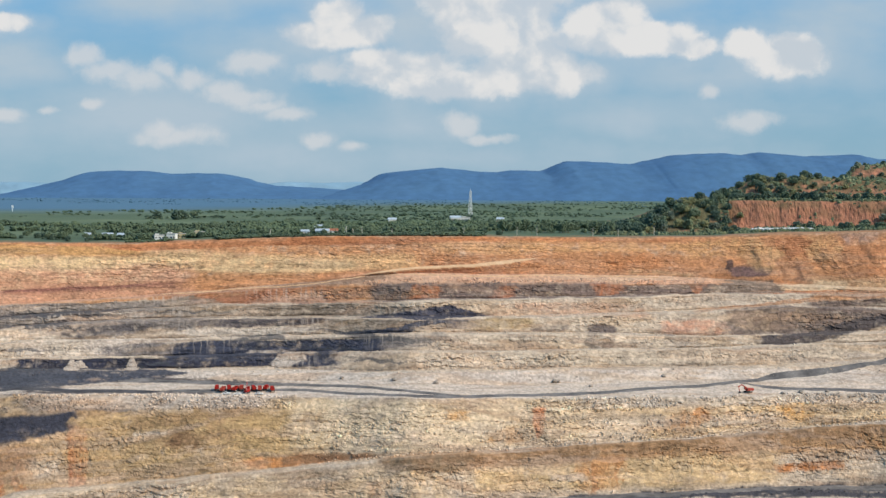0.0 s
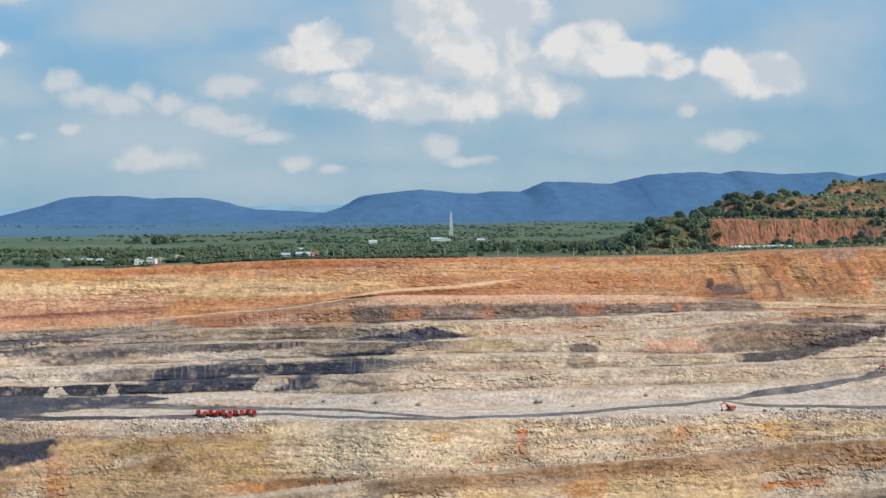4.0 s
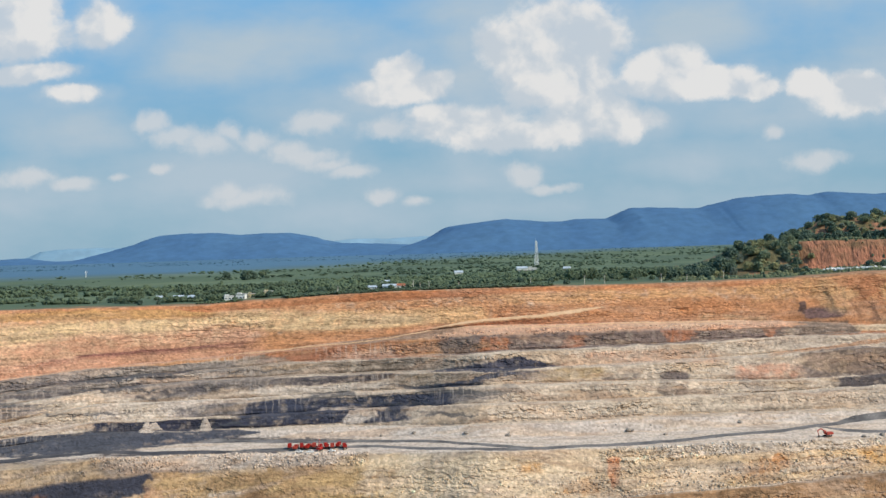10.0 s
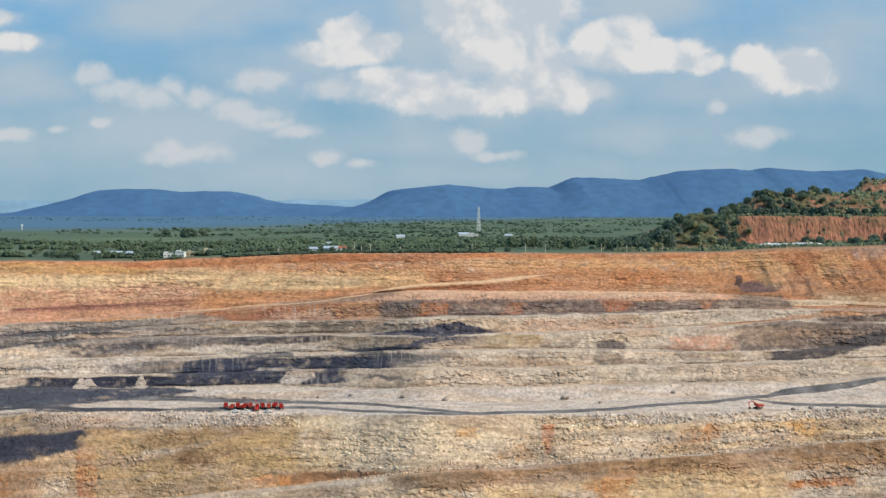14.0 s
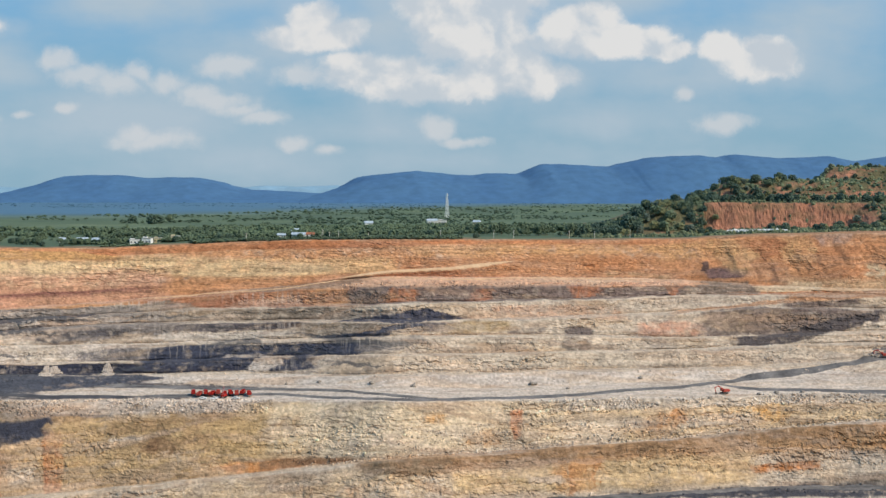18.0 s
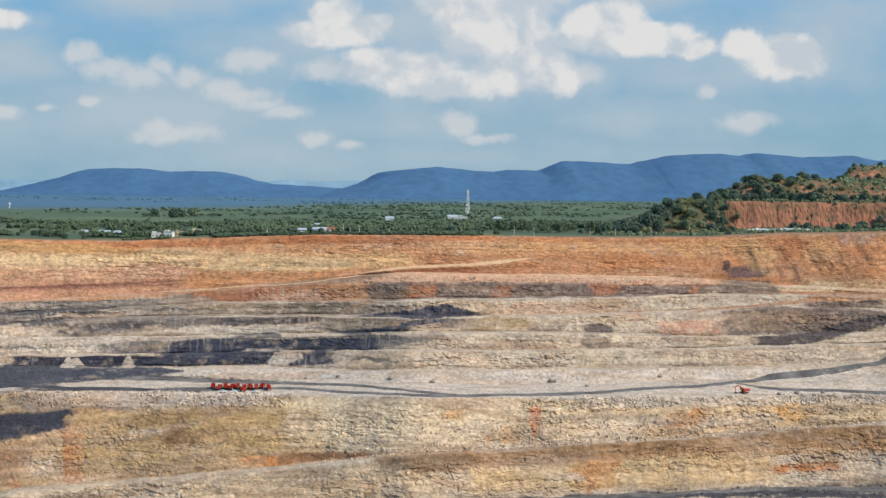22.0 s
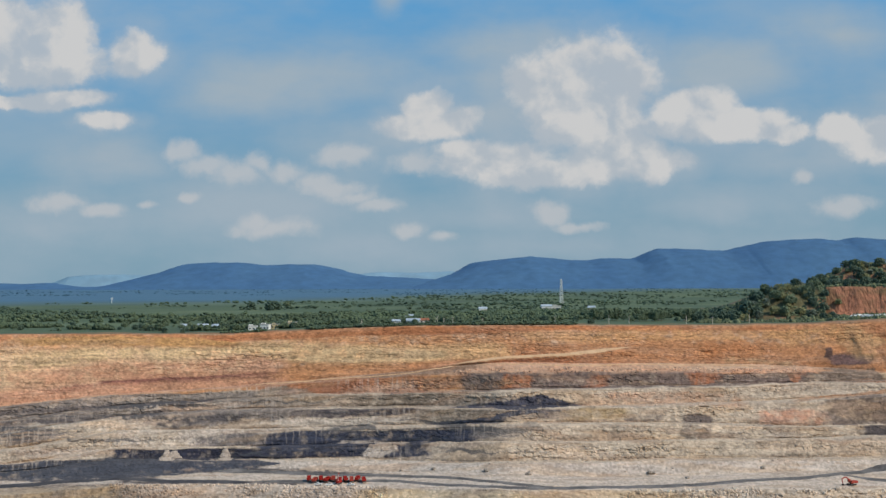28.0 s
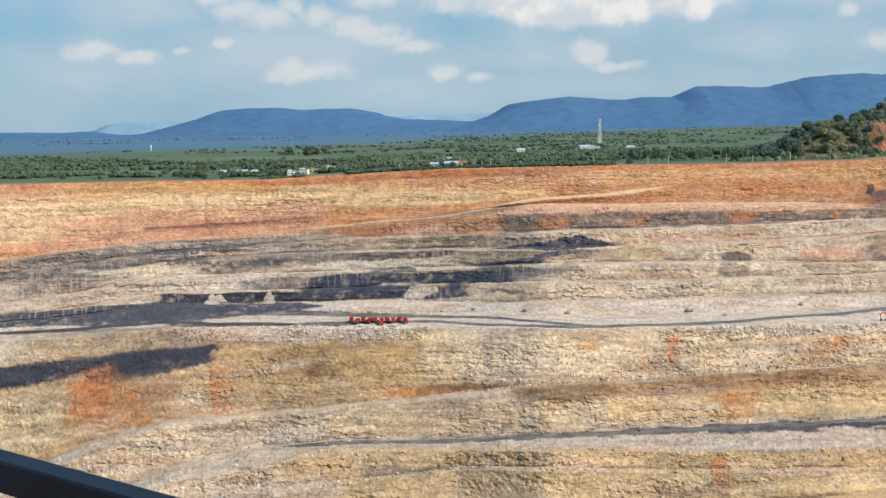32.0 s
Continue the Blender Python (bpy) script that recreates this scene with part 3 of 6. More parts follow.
stratum((104, 98, 96), -123, 115, 17.09, 17.52, 17.00, 17.33)
stratum((98, 96, 98), 74, 321, 17.01, 17.31, 17.03, 17.29)
stratum((178, 170, 160), -201, -11, 16.97, 17.50, 17.21, 17.94)
stratum((200, 190, 176), -11, 322, 17.43, 18.00, 17.29, 18.07)
stratum((198, 176, 134), -184, 322, 17.40, 18.74, 18.30, 19.91)
stratum((204, 184, 140), -141, 322, 18.75, 20.58, 20.08, 21.00)
stratum((150, 140, 128), -124, -29, 18.58, 18.98, 18.96, 20.08)
stratum((202, 88, 40), 142, 153, 20.08, 20.55, 20.04, 20.53, edge=0.4)
stratum((120, 112, 104), -351, -234, 13.29, 14.06, 14.04, 14.21)
stratum((64, 62, 66), 197, 452, 17.03, 17.36, 16.93, 17.48)
stratum((84, 80, 80), 103, 223, 17.02, 17.30, 17.07, 17.39)
stratum((208, 200, 186), -260, -90, 13.9, 14.16, 13.9, 14.14)
stratum((208, 202, 188), -40, 430, 13.92, 14.2, 13.92, 14.3, amount=0.8)
stratum((210, 200, 180), 60, 300, 14.45, 15.0, 14.5, 15.0, amount=0.7)
stratum((206, 196, 172), -10, 130, 14.05, 14.9, 14.05, 14.9, amount=0.75)
# the middle benches: coal seams, shale and pale stone
band((150, 140, 124), (-168, 2.20, 4.78), (-148, 1.98, 5.51), (-106, 3.81, 5.39), (-40, 3.75, 5.49), (-24, 4.09, 5.04), amount=0.8)
band((152, 148, 140), (-270, 2.29, 6.82), (-221, 2.29, 7.23), (-168, 2.81, 6.71), amount=0.55)
band((98, 95, 98), (-270, 3.19, 4.15), (-254, 3.21, 4.08), (-229, 2.96, 3.86), (-197, 2.92, 3.57))
band((206, 200, 188), (-241, 4.01, 4.71), (-217, 3.88, 4.95), (-176, 4.19, 4.87))
band((134, 130, 126), (-254, 4.62, 6.90), (-229, 5.24, 7.16), (-189, 5.22, 6.67), (-148, 6.24, 6.76), amount=0.8)
band((98, 96, 98), (-250, 6.69, 7.00), (-229, 6.35, 6.95), (-209, 6.18, 6.69), (-172, 6.12, 6.47), amount=0.75)
band((204, 198, 184), (-205, 6.88, 7.39), (-168, 6.65, 7.38), (-148, 6.48, 7.64), (-107, 6.50, 7.47), (-78, 6.48, 7.56), (-57, 6.51, 7.04))
band((94, 90, 94), (-142, 6.09, 6.36), (-107, 5.73, 6.43), (-74, 5.64, 6.38), (-46, 5.80, 6.24), amount=0.9)
band((142, 130, 116), (-40, 4.18, 4.95), (-7, 4.28, 4.89), (31, 4.29, 4.85), amount=0.8)
band((70, 68, 76), (-24, 5.04, 5.88), (1, 4.82, 5.63), (18, 4.67, 6.00), (35, 4.38, 6.07), (43, 4.28, 5.80), (60, 4.70, 5.53), (75, 4.90, 5.24))
band((162, 150, 132), (-53, 6.09, 6.80), (-24, 6.01, 6.80), (14, 6.08, 6.66), amount=0.7)
band((82, 80, 85), (-38, 6.84, 7.28), (-7, 6.73, 7.35), (10, 6.53, 7.23), (18, 6.17, 6.75), (27, 6.06, 6.43), (64, 6.06, 6.23))
band((112, 106, 105), (41, 6.03, 6.71), (60, 6.10, 6.66), amount=0.7)
band((184, 166, 128), (60, 6.23, 6.92), (77, 5.95, 6.87), (107, 6.06, 6.69), amount=0.75)
band((206, 200, 188), (-270, 6.92, 8.97), (-230, 7.60, 9.42), (-189, 7.58, 8.83), (-156, 7.54, 8.30), amount=0.8)
band((128, 126, 126), (-213, 8.49, 9.31), (-189, 8.23, 9.08), (-158, 8.07, 10.06), amount=0.85)
band((62, 64, 75), (-164, 8.28, 9.47), (-148, 8.09, 10.10), (-123, 8.06, 10.12), (-107, 8.09, 10.03), (-86, 8.17, 9.62), (-65, 8.09, 9.31), (-40, 8.16, 9.48), (-15, 8.15, 9.31), (-1, 8.23, 8.80), (12, 8.39, 8.71), edge=0.6)
band((152, 146, 136), (-3, 8.14, 8.83), (33, 7.81, 8.67), amount=0.6)
band((48, 50, 61), (-276, 10.02, 11.26), (-246, 10.07, 11.37), (-209, 10.02, 11.31), (-169, 10.14, 11.12), (-148, 10.15, 11.09), (-127, 10.31, 10.97), (-107, 10.22, 10.91), (-86, 10.35, 10.84), edge=0.5)
band((62, 62, 70), (-109, 8.87, 10.21), (-90, 9.54, 10.60), (-70, 8.91, 10.91), (-57, 9.23, 10.83), (-40, 9.48, 10.66), edge=0.6)
band((206, 202, 192), (-90, 10.51, 11.04), (-76, 9.59, 10.84), (-63, 9.11, 10.39), edge=0.7)
band((204, 200, 190), (-103, 8.81, 9.02), (-57, 9.00, 10.07), amount=0.8)
band((212, 206, 195), (-271, 11.26, 13.75), (-132, 11.45, 13.89), (18, 11.58, 14.01), amount=0.6)
band((72, 72, 77), (-331, 9.64, 12.72), (-271, 11.26, 13.38), (-246, 11.37, 13.25), (-222, 11.39, 13.14), (-189, 11.35, 13.04), (-169, 11.32, 12.55), (-148, 11.89, 12.39), edge=0.6)
band((98, 96, 96), (-193, 12.85, 13.19), (-148, 12.46, 13.22), (-107, 12.97, 13.29), (-57, 13.23, 13.39), amount=0.8)
band((206, 200, 188), (-234, 13.31, 13.53), (-210, 13.12, 13.54), (-169, 13.12, 13.48), (-128, 13.31, 13.64), amount=0.9)
band((94, 91, 91), (-271, 13.41, 13.71), (-230, 13.58, 13.83), (-189, 13.64, 13.85), (-128, 13.61, 13.80), amount=0.9)
band((210, 204, 192), (-169, 12.24, 12.78), (-148, 11.99, 12.70), (-94, 11.41, 12.66), (-57, 10.97, 12.71), (-3, 11.69, 12.92), amount=0.9)
band((206, 174, 146), (73, 4.27, 5.06), (102, 4.15, 5.48), (166, 4.30, 6.08), (192, 4.78, 6.27), amount=0.55)
band((120, 112, 109), (147, 6.60, 9.11), (158, 6.47, 9.72), (168, 6.62, 9.36), edge=0.2)
band((126, 118, 112), (108, 6.73, 6.98), (130, 6.51, 6.96), amount=0.7)
band((206, 162, 134), (204, 6.38, 6.97), (231, 6.28, 6.95), (253, 6.44, 6.98), amount=0.75)
band((142, 134, 126), (207, 7.00, 9.74), (224, 7.53, 8.57), amount=0.7)
band((198, 190, 170), (77, 6.96, 11.08), (145, 6.96, 11.14), (253, 8.05, 11.03), amount=0.5)
band((128, 117, 110), (252, 6.01, 6.93), (274, 4.96, 7.96), (291, 4.91, 6.94), (317, 6.04, 8.17), (339, 6.15, 6.90), (361, 5.11, 6.54), (391, 4.58, 6.57), amount=0.95)
band((92, 88, 90), (278, 7.99, 8.98), (300, 7.38, 9.39), (318, 6.96, 8.86), (339, 6.60, 8.27), (361, 6.30, 6.95), (379, 6.08, 6.56), (391, 5.94, 6.34), edge=0.7)
band((120, 107, 101), (318, 4.27, 6.16), (335, 4.05, 6.10), (356, 4.16, 6.14), (374, 3.99, 4.71), edge=0.7)
band((206, 200, 184), (361, 4.62, 5.67), (383, 4.70, 6.13), amount=0.6)
band((198, 154, 112), (231, 5.00, 5.99), (274, 4.81, 5.21), (317, 4.21, 4.63), (391, 2.95, 3.83), edge=0.5)
band((182, 130, 90), (319, 3.33, 4.21), (361, 2.39, 4.03), (391, 1.79, 3.83))
band((66, 67, 76), (-166, 9.02, 10.44), (-148, 9.05, 10.43), (-123, 9.45, 10.49), (-96, 8.92, 10.52), edge=0.5)
band((92, 91, 94), (-177, 12.48, 13.05), (-148, 12.89, 13.24), (-115, 13.07, 13.27), (-74, 13.16, 13.33), amount=0.8)
# the western end
band((74, 74, 78), (-411, 8.98, 11.91), (-385, 9.10, 12.47), (-341, 9.71, 13.05), (-298, 10.59, 13.39), (-242, 11.25, 13.58), edge=0.6)
band((206, 200, 190), (-385, 12.18, 12.89), (-359, 12.60, 13.14), (-337, 12.90, 13.24))
band((204, 198, 186), (-345, 8.04, 8.64), (-315, 8.47, 9.50), (-285, 8.96, 10.71))
band((64, 64, 71), (-412, 14.20, 14.31), (-386, 14.19, 14.33), (-342, 14.19, 14.40), (-299, 14.20, 14.47), (-256, 14.21, 14.45), (-236, 14.21, 14.38), edge=0.7)
band((186, 168, 136), (-385, 13.32, 14.16), (-342, 13.47, 14.17), (-303, 13.76, 14.18), (-243, 14.05, 14.20), amount=0.7)
band((110, 106, 106), (-383, 2.07, 2.40), (-331, 2.34, 2.69), (-275, 2.81, 3.59), (-240, 2.99, 4.00), amount=0.9)
band((104, 101, 102), (-357, 3.73, 4.27), (-318, 4.42, 4.81), (-254, 4.81, 5.70), (-219, 4.36, 4.75), amount=0.8)
band((128, 124, 120), (-384, 4.79, 6.74), (-349, 5.21, 6.85), (-314, 6.17, 6.71), amount=0.8)
band((206, 200, 184), (-340, 4.30, 5.49), (-288, 5.62, 6.68), (-228, 6.99, 10.03), amount=0.6)
# the top face
band((204, 162, 102), (-349, 0.05, 0.17), (-269, 0.03, 0.19), (-228, 0.06, 0.22), (-180, 0.05, 0.20), amount=0.9)
band((216, 192, 146), (-349, 0.30, 0.55), (-269, 0.21, 0.44), (-229, 0.24, 0.47), (-188, 0.25, 0.41), (-172, 0.17, 0.38), (-147, 0.20, 0.62), (-90, 0.39, 0.78), (-57, 0.50, 0.78), (-23, 0.57, 0.81), amount=0.85)
band((206, 160, 126), (-349, 0.55, 0.78), (-269, 0.45, 0.77), (-221, 0.52, 0.81), (-188, 0.43, 0.81), (-151, 0.51, 0.80), amount=0.8)
band((146, 98, 90), (-285, 0.78, 0.82), (-269, 0.78, 0.83), (-229, 0.77, 0.87), (-188, 0.78, 0.88), (-152, 0.81, 0.89), edge=0.5)
band((208, 160, 128), (-350, 0.90, 1.32), (-269, 0.85, 1.02), (-229, 0.85, 1.14), (-188, 0.84, 0.98), (-147, 0.88, 1.52), amount=0.8)
band((204, 150, 104), (-151, 0.64, 0.97), (-127, 0.66, 1.34), (-90, 0.78, 1.45), (-53, 0.81, 0.98), amount=0.8)
band((170, 114, 88), (-129, 1.73, 2.90), (-106, 2.01, 3.41), (-65, 2.11, 3.39), (-46, 2.24, 2.93), amount=0.9)
band((194, 122, 84), (-208, 0.02, 0.07), (-188, 0.02, 0.15), (-147, 0.02, 0.16), (-85, 0.03, 0.17), (-23, 0.04, 0.20), (18, 0.03, 0.17), (81, 0.03, 0.12), (209, 0.08, 0.14), edge=0.6)
band((214, 168, 114), (33, 0.17, 0.41), (81, 0.12, 0.47), (145, 0.11, 0.40), (222, 0.14, 0.35), (249, 0.12, 0.42), amount=0.85)
band((200, 144, 100), (81, 0.49, 0.98), (145, 0.42, 0.95), (187, 0.41, 0.94), (250, 0.47, 0.92), amount=0.8)
band((218, 182, 146), (126, 0.99, 1.47), (166, 0.98, 1.81), (213, 0.95, 1.51), amount=0.8)
band((150, 122, 98), (-90, 1.10, 1.68), (-65, 0.98, 1.98), (-40, 0.98, 2.02), (-24, 0.97, 1.72), (-2, 0.93, 1.44), edge=0.6)
band((206, 146, 94), (-42, 2.01, 2.95), (-24, 1.84, 3.40), (-17, 2.22, 3.10))
band((206, 166, 112), (222, 0.10, 0.53), (256, 0.05, 0.49), (278, 0.05, 0.42), amount=0.7)
# narrow dark band: shadow edge beside the grey block, painted into the colour
band((96, 70, 58), (250, 0.57, 0.79), (255, 0.54, 0.79), edge=0.3)
band((120, 98, 97), (255, 0.73, 0.93), (280, 0.68, 0.87), edge=0.4)
band((138, 124, 110), (252, 0.99, 3.26), (287, 0.95, 3.41), (294, 2.04, 3.48), amount=0.9)
band((174, 112, 80), (290, 0.10, 0.55), (308, 0.03, 0.55), (315, 0.20, 0.47), amount=0.85)
band((178, 148, 130), (340, 0.00, 0.21), (362, 0.00, 0.21), amount=0.7)
band((212, 194, 160), (292, 1.62, 2.78), (317, 0.94, 2.76), (340, 0.90, 2.44), amount=0.9)
band((212, 194, 158), (377, 0.58, 0.78), (390, 0.57, 0.80), amount=0.8)
band((208, 172, 122), (267, 0.02, 0.74), (278, 0.08, 0.81), (290, 0.39, 0.74), amount=0.75)
band((206, 166, 114), (315, 0.05, 0.50), (334, 0.00, 0.55), amount=0.7)
band((180, 118, 82), (334, 0.39, 0.84), (349, 0.23, 0.85), (373, 0.29, 0.84), amount=0.7)
band((150, 112, 90), (302, 0.56, 0.95), (317, 0.63, 0.98), amount=0.6)
band((200, 132, 88), (162, 0.44, 0.95), (200, 0.47, 0.90), amount=0.6)
band((214, 180, 136), (183, 0.82, 0.97), (209, 0.87, 0.98), (230, 0.89, 1.16), amount=0.7)
# the tall face and below
band((220, 206, 174), (-78, 14.01, 14.81), (-7, 14.02, 14.91), (69, 14.01, 14.93), (145, 14.04, 14.91), amount=0.75)
band((208, 190, 156), (-149, 16.09, 16.85), (-74, 16.08, 16.85), (-7, 16.07, 16.92), (43, 16.39, 16.96), amount=0.7)
band((188, 164, 118), (-231, 14.20, 14.90), (-149, 14.21, 14.92), (-74, 14.19, 14.85), amount=0.6)
band((206, 196, 176), (-264, 14.68, 14.89), (-243, 14.68, 14.90), amount=0.7)
band((142, 136, 128), (-271, 13.85, 14.20), (-234, 14.02, 14.20), amount=0.8)
band((58, 58, 66), (-312, 14.20, 14.48), (-271, 14.20, 14.41), (-251, 14.22, 14.37), (-237, 14.18, 14.29), (-232, 14.15, 14.22), edge=0.6)
band((206, 200, 188), (-246, 13.80, 14.04), (-210, 13.80, 14.14), (-148, 13.95, 14.18), (-136, 14.02, 14.09), amount=0.85)
band((132, 128, 122), (-238, 14.11, 14.14), (-210, 14.14, 14.18), (-190, 14.16, 14.19), amount=0.9)
band((206, 196, 176), (-190, 14.44, 14.47), (-165, 14.44, 14.48), edge=0.5)
band((132, 106, 76), (-163, 14.46, 14.64), (-149, 14.43, 14.68), (-138, 14.56, 14.69), amount=0.7)
band((200, 132, 78), (-116, 14.85, 14.94), (-91, 14.84, 14.98), (-70, 14.86, 14.99), amount=0.7)
band((150, 118, 86), (-80, 14.86, 14.99), (-49, 14.86, 14.99), amount=0.7)
band((206, 160, 92), (41, 14.21, 14.41), (60, 14.22, 14.40), amount=0.7)
band((200, 112, 72), (106, 14.20, 14.56), (111, 14.18, 14.84), (115, 14.21, 14.71), edge=0.4, amount=0.9)
band((204, 160, 100), (75, 14.66, 14.85), (90, 14.58, 14.90), (98, 14.77, 14.89), amount=0.8)
band((204, 148, 92), (197, 14.83, 14.92), (223, 14.55, 14.90), (234, 14.28, 14.64), (240, 14.36, 14.54), amount=0.8)
band((204, 162, 96), (297, 14.35, 14.82), (318, 14.45, 14.89), amount=0.8)
band((150, 124, 92), (103, 15.67, 16.25), (188, 16.01, 16.24), (275, 14.98, 16.30), (393, 16.04, 16.32), amount=0.6)
band((140, 124, 100), (-3, 15.37, 16.24), (43, 15.88, 16.36), (60, 16.06, 16.24), amount=0.7)
band((198, 150, 98), (141, 16.25, 16.57), (176, 16.22, 16.64), amount=0.7)
band((198, 122, 66), (293, 16.64, 16.73), (341, 16.65, 16.73), amount=0.8)
band((206, 188, 150), (188, 14.73, 15.38), (253, 14.76, 14.87), (297, 14.82, 14.90), amount=0.6)
band((178, 140, 96), (-357, 14.36, 14.83), (-309, 14.46, 14.91), (-261, 14.57, 14.88), amount=0.7)
band((190, 106, 66), (-348, 14.38, 14.73), (-335, 14.35, 14.78), (-317, 14.30, 14.81), edge=0.6)
band((150, 92, 64), (-334, 14.31, 14.46), (-312, 14.33, 14.54), amount=0.7)
band((192, 118, 74), (-300, 14.48, 14.80), (-291, 14.53, 14.80), amount=0.8)
band((196, 112, 66), (140, 18.44, 20.06), (154, 18.39, 20.11), edge=0.4)
# -- end geology
# weathering: ochre, grey and pinkish patches at a middle scale
for n_, (tone_, where_) in enumerate((((192, 162, 118), 0.14), ((158, 150, 142), 0.14), ((212, 190, 164), 0.16), ((150, 118, 88), 0.24))):
    m_ = np.clip((fbm(A / 55, HH / 4.5, 350 + 10 * n_, 5, 0.62) - where_) * 3.0, 0, 0.32) * np.clip((COLOUR.mean(-1) - 0.08) / 0.1, 0, 1)
    m_ = m_ * np.where(Q < 2.1, 0.4, 1.0)[:, None]
    COLOUR = COLOUR * (1 - m_[..., None]) + rock_tone(*tone_) * m_[..., None]
# bedding, thin coal partings in the middle benches, wash-down streaks, dust and loose stones
bedding = fbm(A / 55, bend_z / 1.3, 400, 4, 0.68) * np.clip(0.9 + 1.2 * fbm(A / 30, HH / 8, 405, 3), 0.2, 1.7)
washed = fbm(bend_a / 2.4, HH / 7, 410, 4, 0.65) * np.clip(0.1 + 1.8 * fbm(A / 45, HH / 9, 415, 3), 0, 1)
stones = cells(A / 1.7, HH / 0.7, 420)
speck = fbm(A / 5.5, HH / 1.7, 425, 3, 0.7)
COLOUR *= (1 + (FACE & (SEG != 12))[:, None] * (0.48 * bedding + 0.38 * washed) + 0.26 * stones + 0.22 * speck)[..., None]
west = np.clip((90 - ALONG) / 90, 0, 1) * np.clip((Q - 2.2) / 0.6, 0, 1)[:, None] * np.clip((11.5 - Q) / 0.6, 0, 1)[:, None]
parting = np.clip((fbm(A / 85, bend_z / 2.4, 440, 4, 0.62) - 0.16) * 5, 0, 0.8) * west
COLOUR = COLOUR * (1 - parting[..., None]) + np.array((0.062, 0.062, 0.068)) * parting[..., None]
run_down = np.clip((fbm(A / 1.5, HH / 14, 450, 3, 0.6) - 0.16) * 3.2, 0, 0.55) * np.clip(0.3 + 1.6 * fbm(A / 34, HH / 10, 455, 3), 0, 1)
run_down = run_down * (FACE & (SEG > 1) & (SEG < 12))[:, None] * (1 - 0.6 * S[:, None]) * np.clip((60 - ALONG) / 60, 0.25, 1)
COLOUR = COLOUR * (1 - run_down[..., None]) + rock_tone(208, 202, 190) * run_down[..., None]
dust = ((~FACE)[:, None] * np.clip(0.45 + 0.5 * fbm(A / 20, Yd / 6, 430, 3), 0, 0.8))[..., None]
pale = rock_tone(204, 192, 172)
dust = dust * np.clip((COLOUR.mean(-1, keepdims=True) - 0.10) / 0.12, 0.15, 1)
COLOUR = np.clip(COLOUR * (1 - 0.5 * dust) + COLOUR.mean(-1, keepdims=True) ** 0.35 * pale * 0.95 * dust, 0.012, 0.85)

starts = [int(np.argmax(SEG == k)) for k in range(len(segments))] + [len(Q) - 1]
bench = None
for k, (is_face, slope, size) in enumerate(segments):
    r0, r1 = starts[k], starts[k + 1] + 1
    v, c = PIT[r0:r1].reshape(-1, 3), COLOUR[r0:r1].reshape(-1, 3)
    if is_face:
        bench = obj("pit_bench_%d" % (k // 2 + 1), v, grid_faces(r1 - r0, COLS), ROCK, None, False, c)
        words = ("orange laterite and clay face under the pit rim" if k == 0 else "tall cream and tan rock face above the pit floor" if k == 14
                 else "blasted grey and cream rock face with dark coal bands")
        tagged(bench, words, "pit bench", "benches of the open pit", "structure")
    else:
        obj("berm", v, grid_faces(r1 - r0, COLS), ROCK, bench, False, c)


def on_pit(along, q):
    """Place on the pit's surface at metres along the wall and bench level."""
    col = np.clip(np.interp(along, ALONG, np.arange(COLS)), 0, COLS - 1.001)
    row = np.clip(np.interp(q, Q, np.arange(len(Q))), 0, len(Q) - 1.001)
    i, j = np.floor(row).astype(int), np.floor(col).astype(int)
    a, b = (row - i)[..., None], (col - j)[..., None]
    return (PIT[i, j] * (1 - a) * (1 - b) + PIT[i + 1, j] * a * (1 - b) + PIT[i, j + 1] * (1 - a) * b + PIT[i + 1, j + 1] * a * b)


# -- things
# ---- materials of the things ----
LEAF = {}
for name, tones in dict(dark=((62, 80, 68), (84, 100, 82)), mid=((78, 94, 74), (102, 114, 86)), gold=((114, 116, 80), (138, 136, 96)), grey=((94, 104, 90), (120, 126, 106))).items():
    f = Surface("leaves_" + name, 0.75)
    c = f.ramp(f.island(), (0.0, lin(*tones[0])), (1.0, lin(*tones[1])))
    c = f.mix(c, f.ramp(f.noise(0.9, 3.0), (0.3, grey(0.7)), (0.7, grey(1.2))), 0.7, "MULTIPLY")
    LEAF[name] = f.base(c).m
BARK = mottled("bark", lin(84, 66, 50), lin(132, 112, 92), 1.5, bump=0.05)


def woods(name, dark, light):
    f = Surface(name, 0.85)
    c = f.ramp(f.island(), (0.0, lin(*dark)), (1.0, lin(*light)))
    c = f.mix(c, f.ramp(f.noise(0.006, 4.0), (0.35, grey(0.75)), (0.65, grey(1.3))), 0.8, "MULTIPLY")
    return f.base(c).m


WOODS_NEAR = woods("near_woods", (64, 78, 60), (86, 98, 72))
WOODS_MID = woods("middle_woods", (66, 82, 66), (84, 98, 76))
# far woods: distance haze put into the leaf colour as blue
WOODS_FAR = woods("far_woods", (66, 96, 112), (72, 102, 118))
# the hills' blue and pale tones are aerial haze painted into the base colour
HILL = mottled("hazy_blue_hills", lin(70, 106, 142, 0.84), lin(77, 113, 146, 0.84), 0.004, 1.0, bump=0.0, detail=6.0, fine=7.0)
HILL_PALE = mottled("haze_paled_hills", lin(126, 158, 176, 0.85), lin(134, 164, 182, 0.85), 0.002, 1.0)
ROAD = mottled("coal_dust_track", lin(76, 72, 70), lin(124, 117, 112), 0.09, bump=0.05)
COAL_ROAD = mottled("coal_covered_road", lin(52, 50, 53), lin(88, 84, 84), 0.09, bump=0.05)
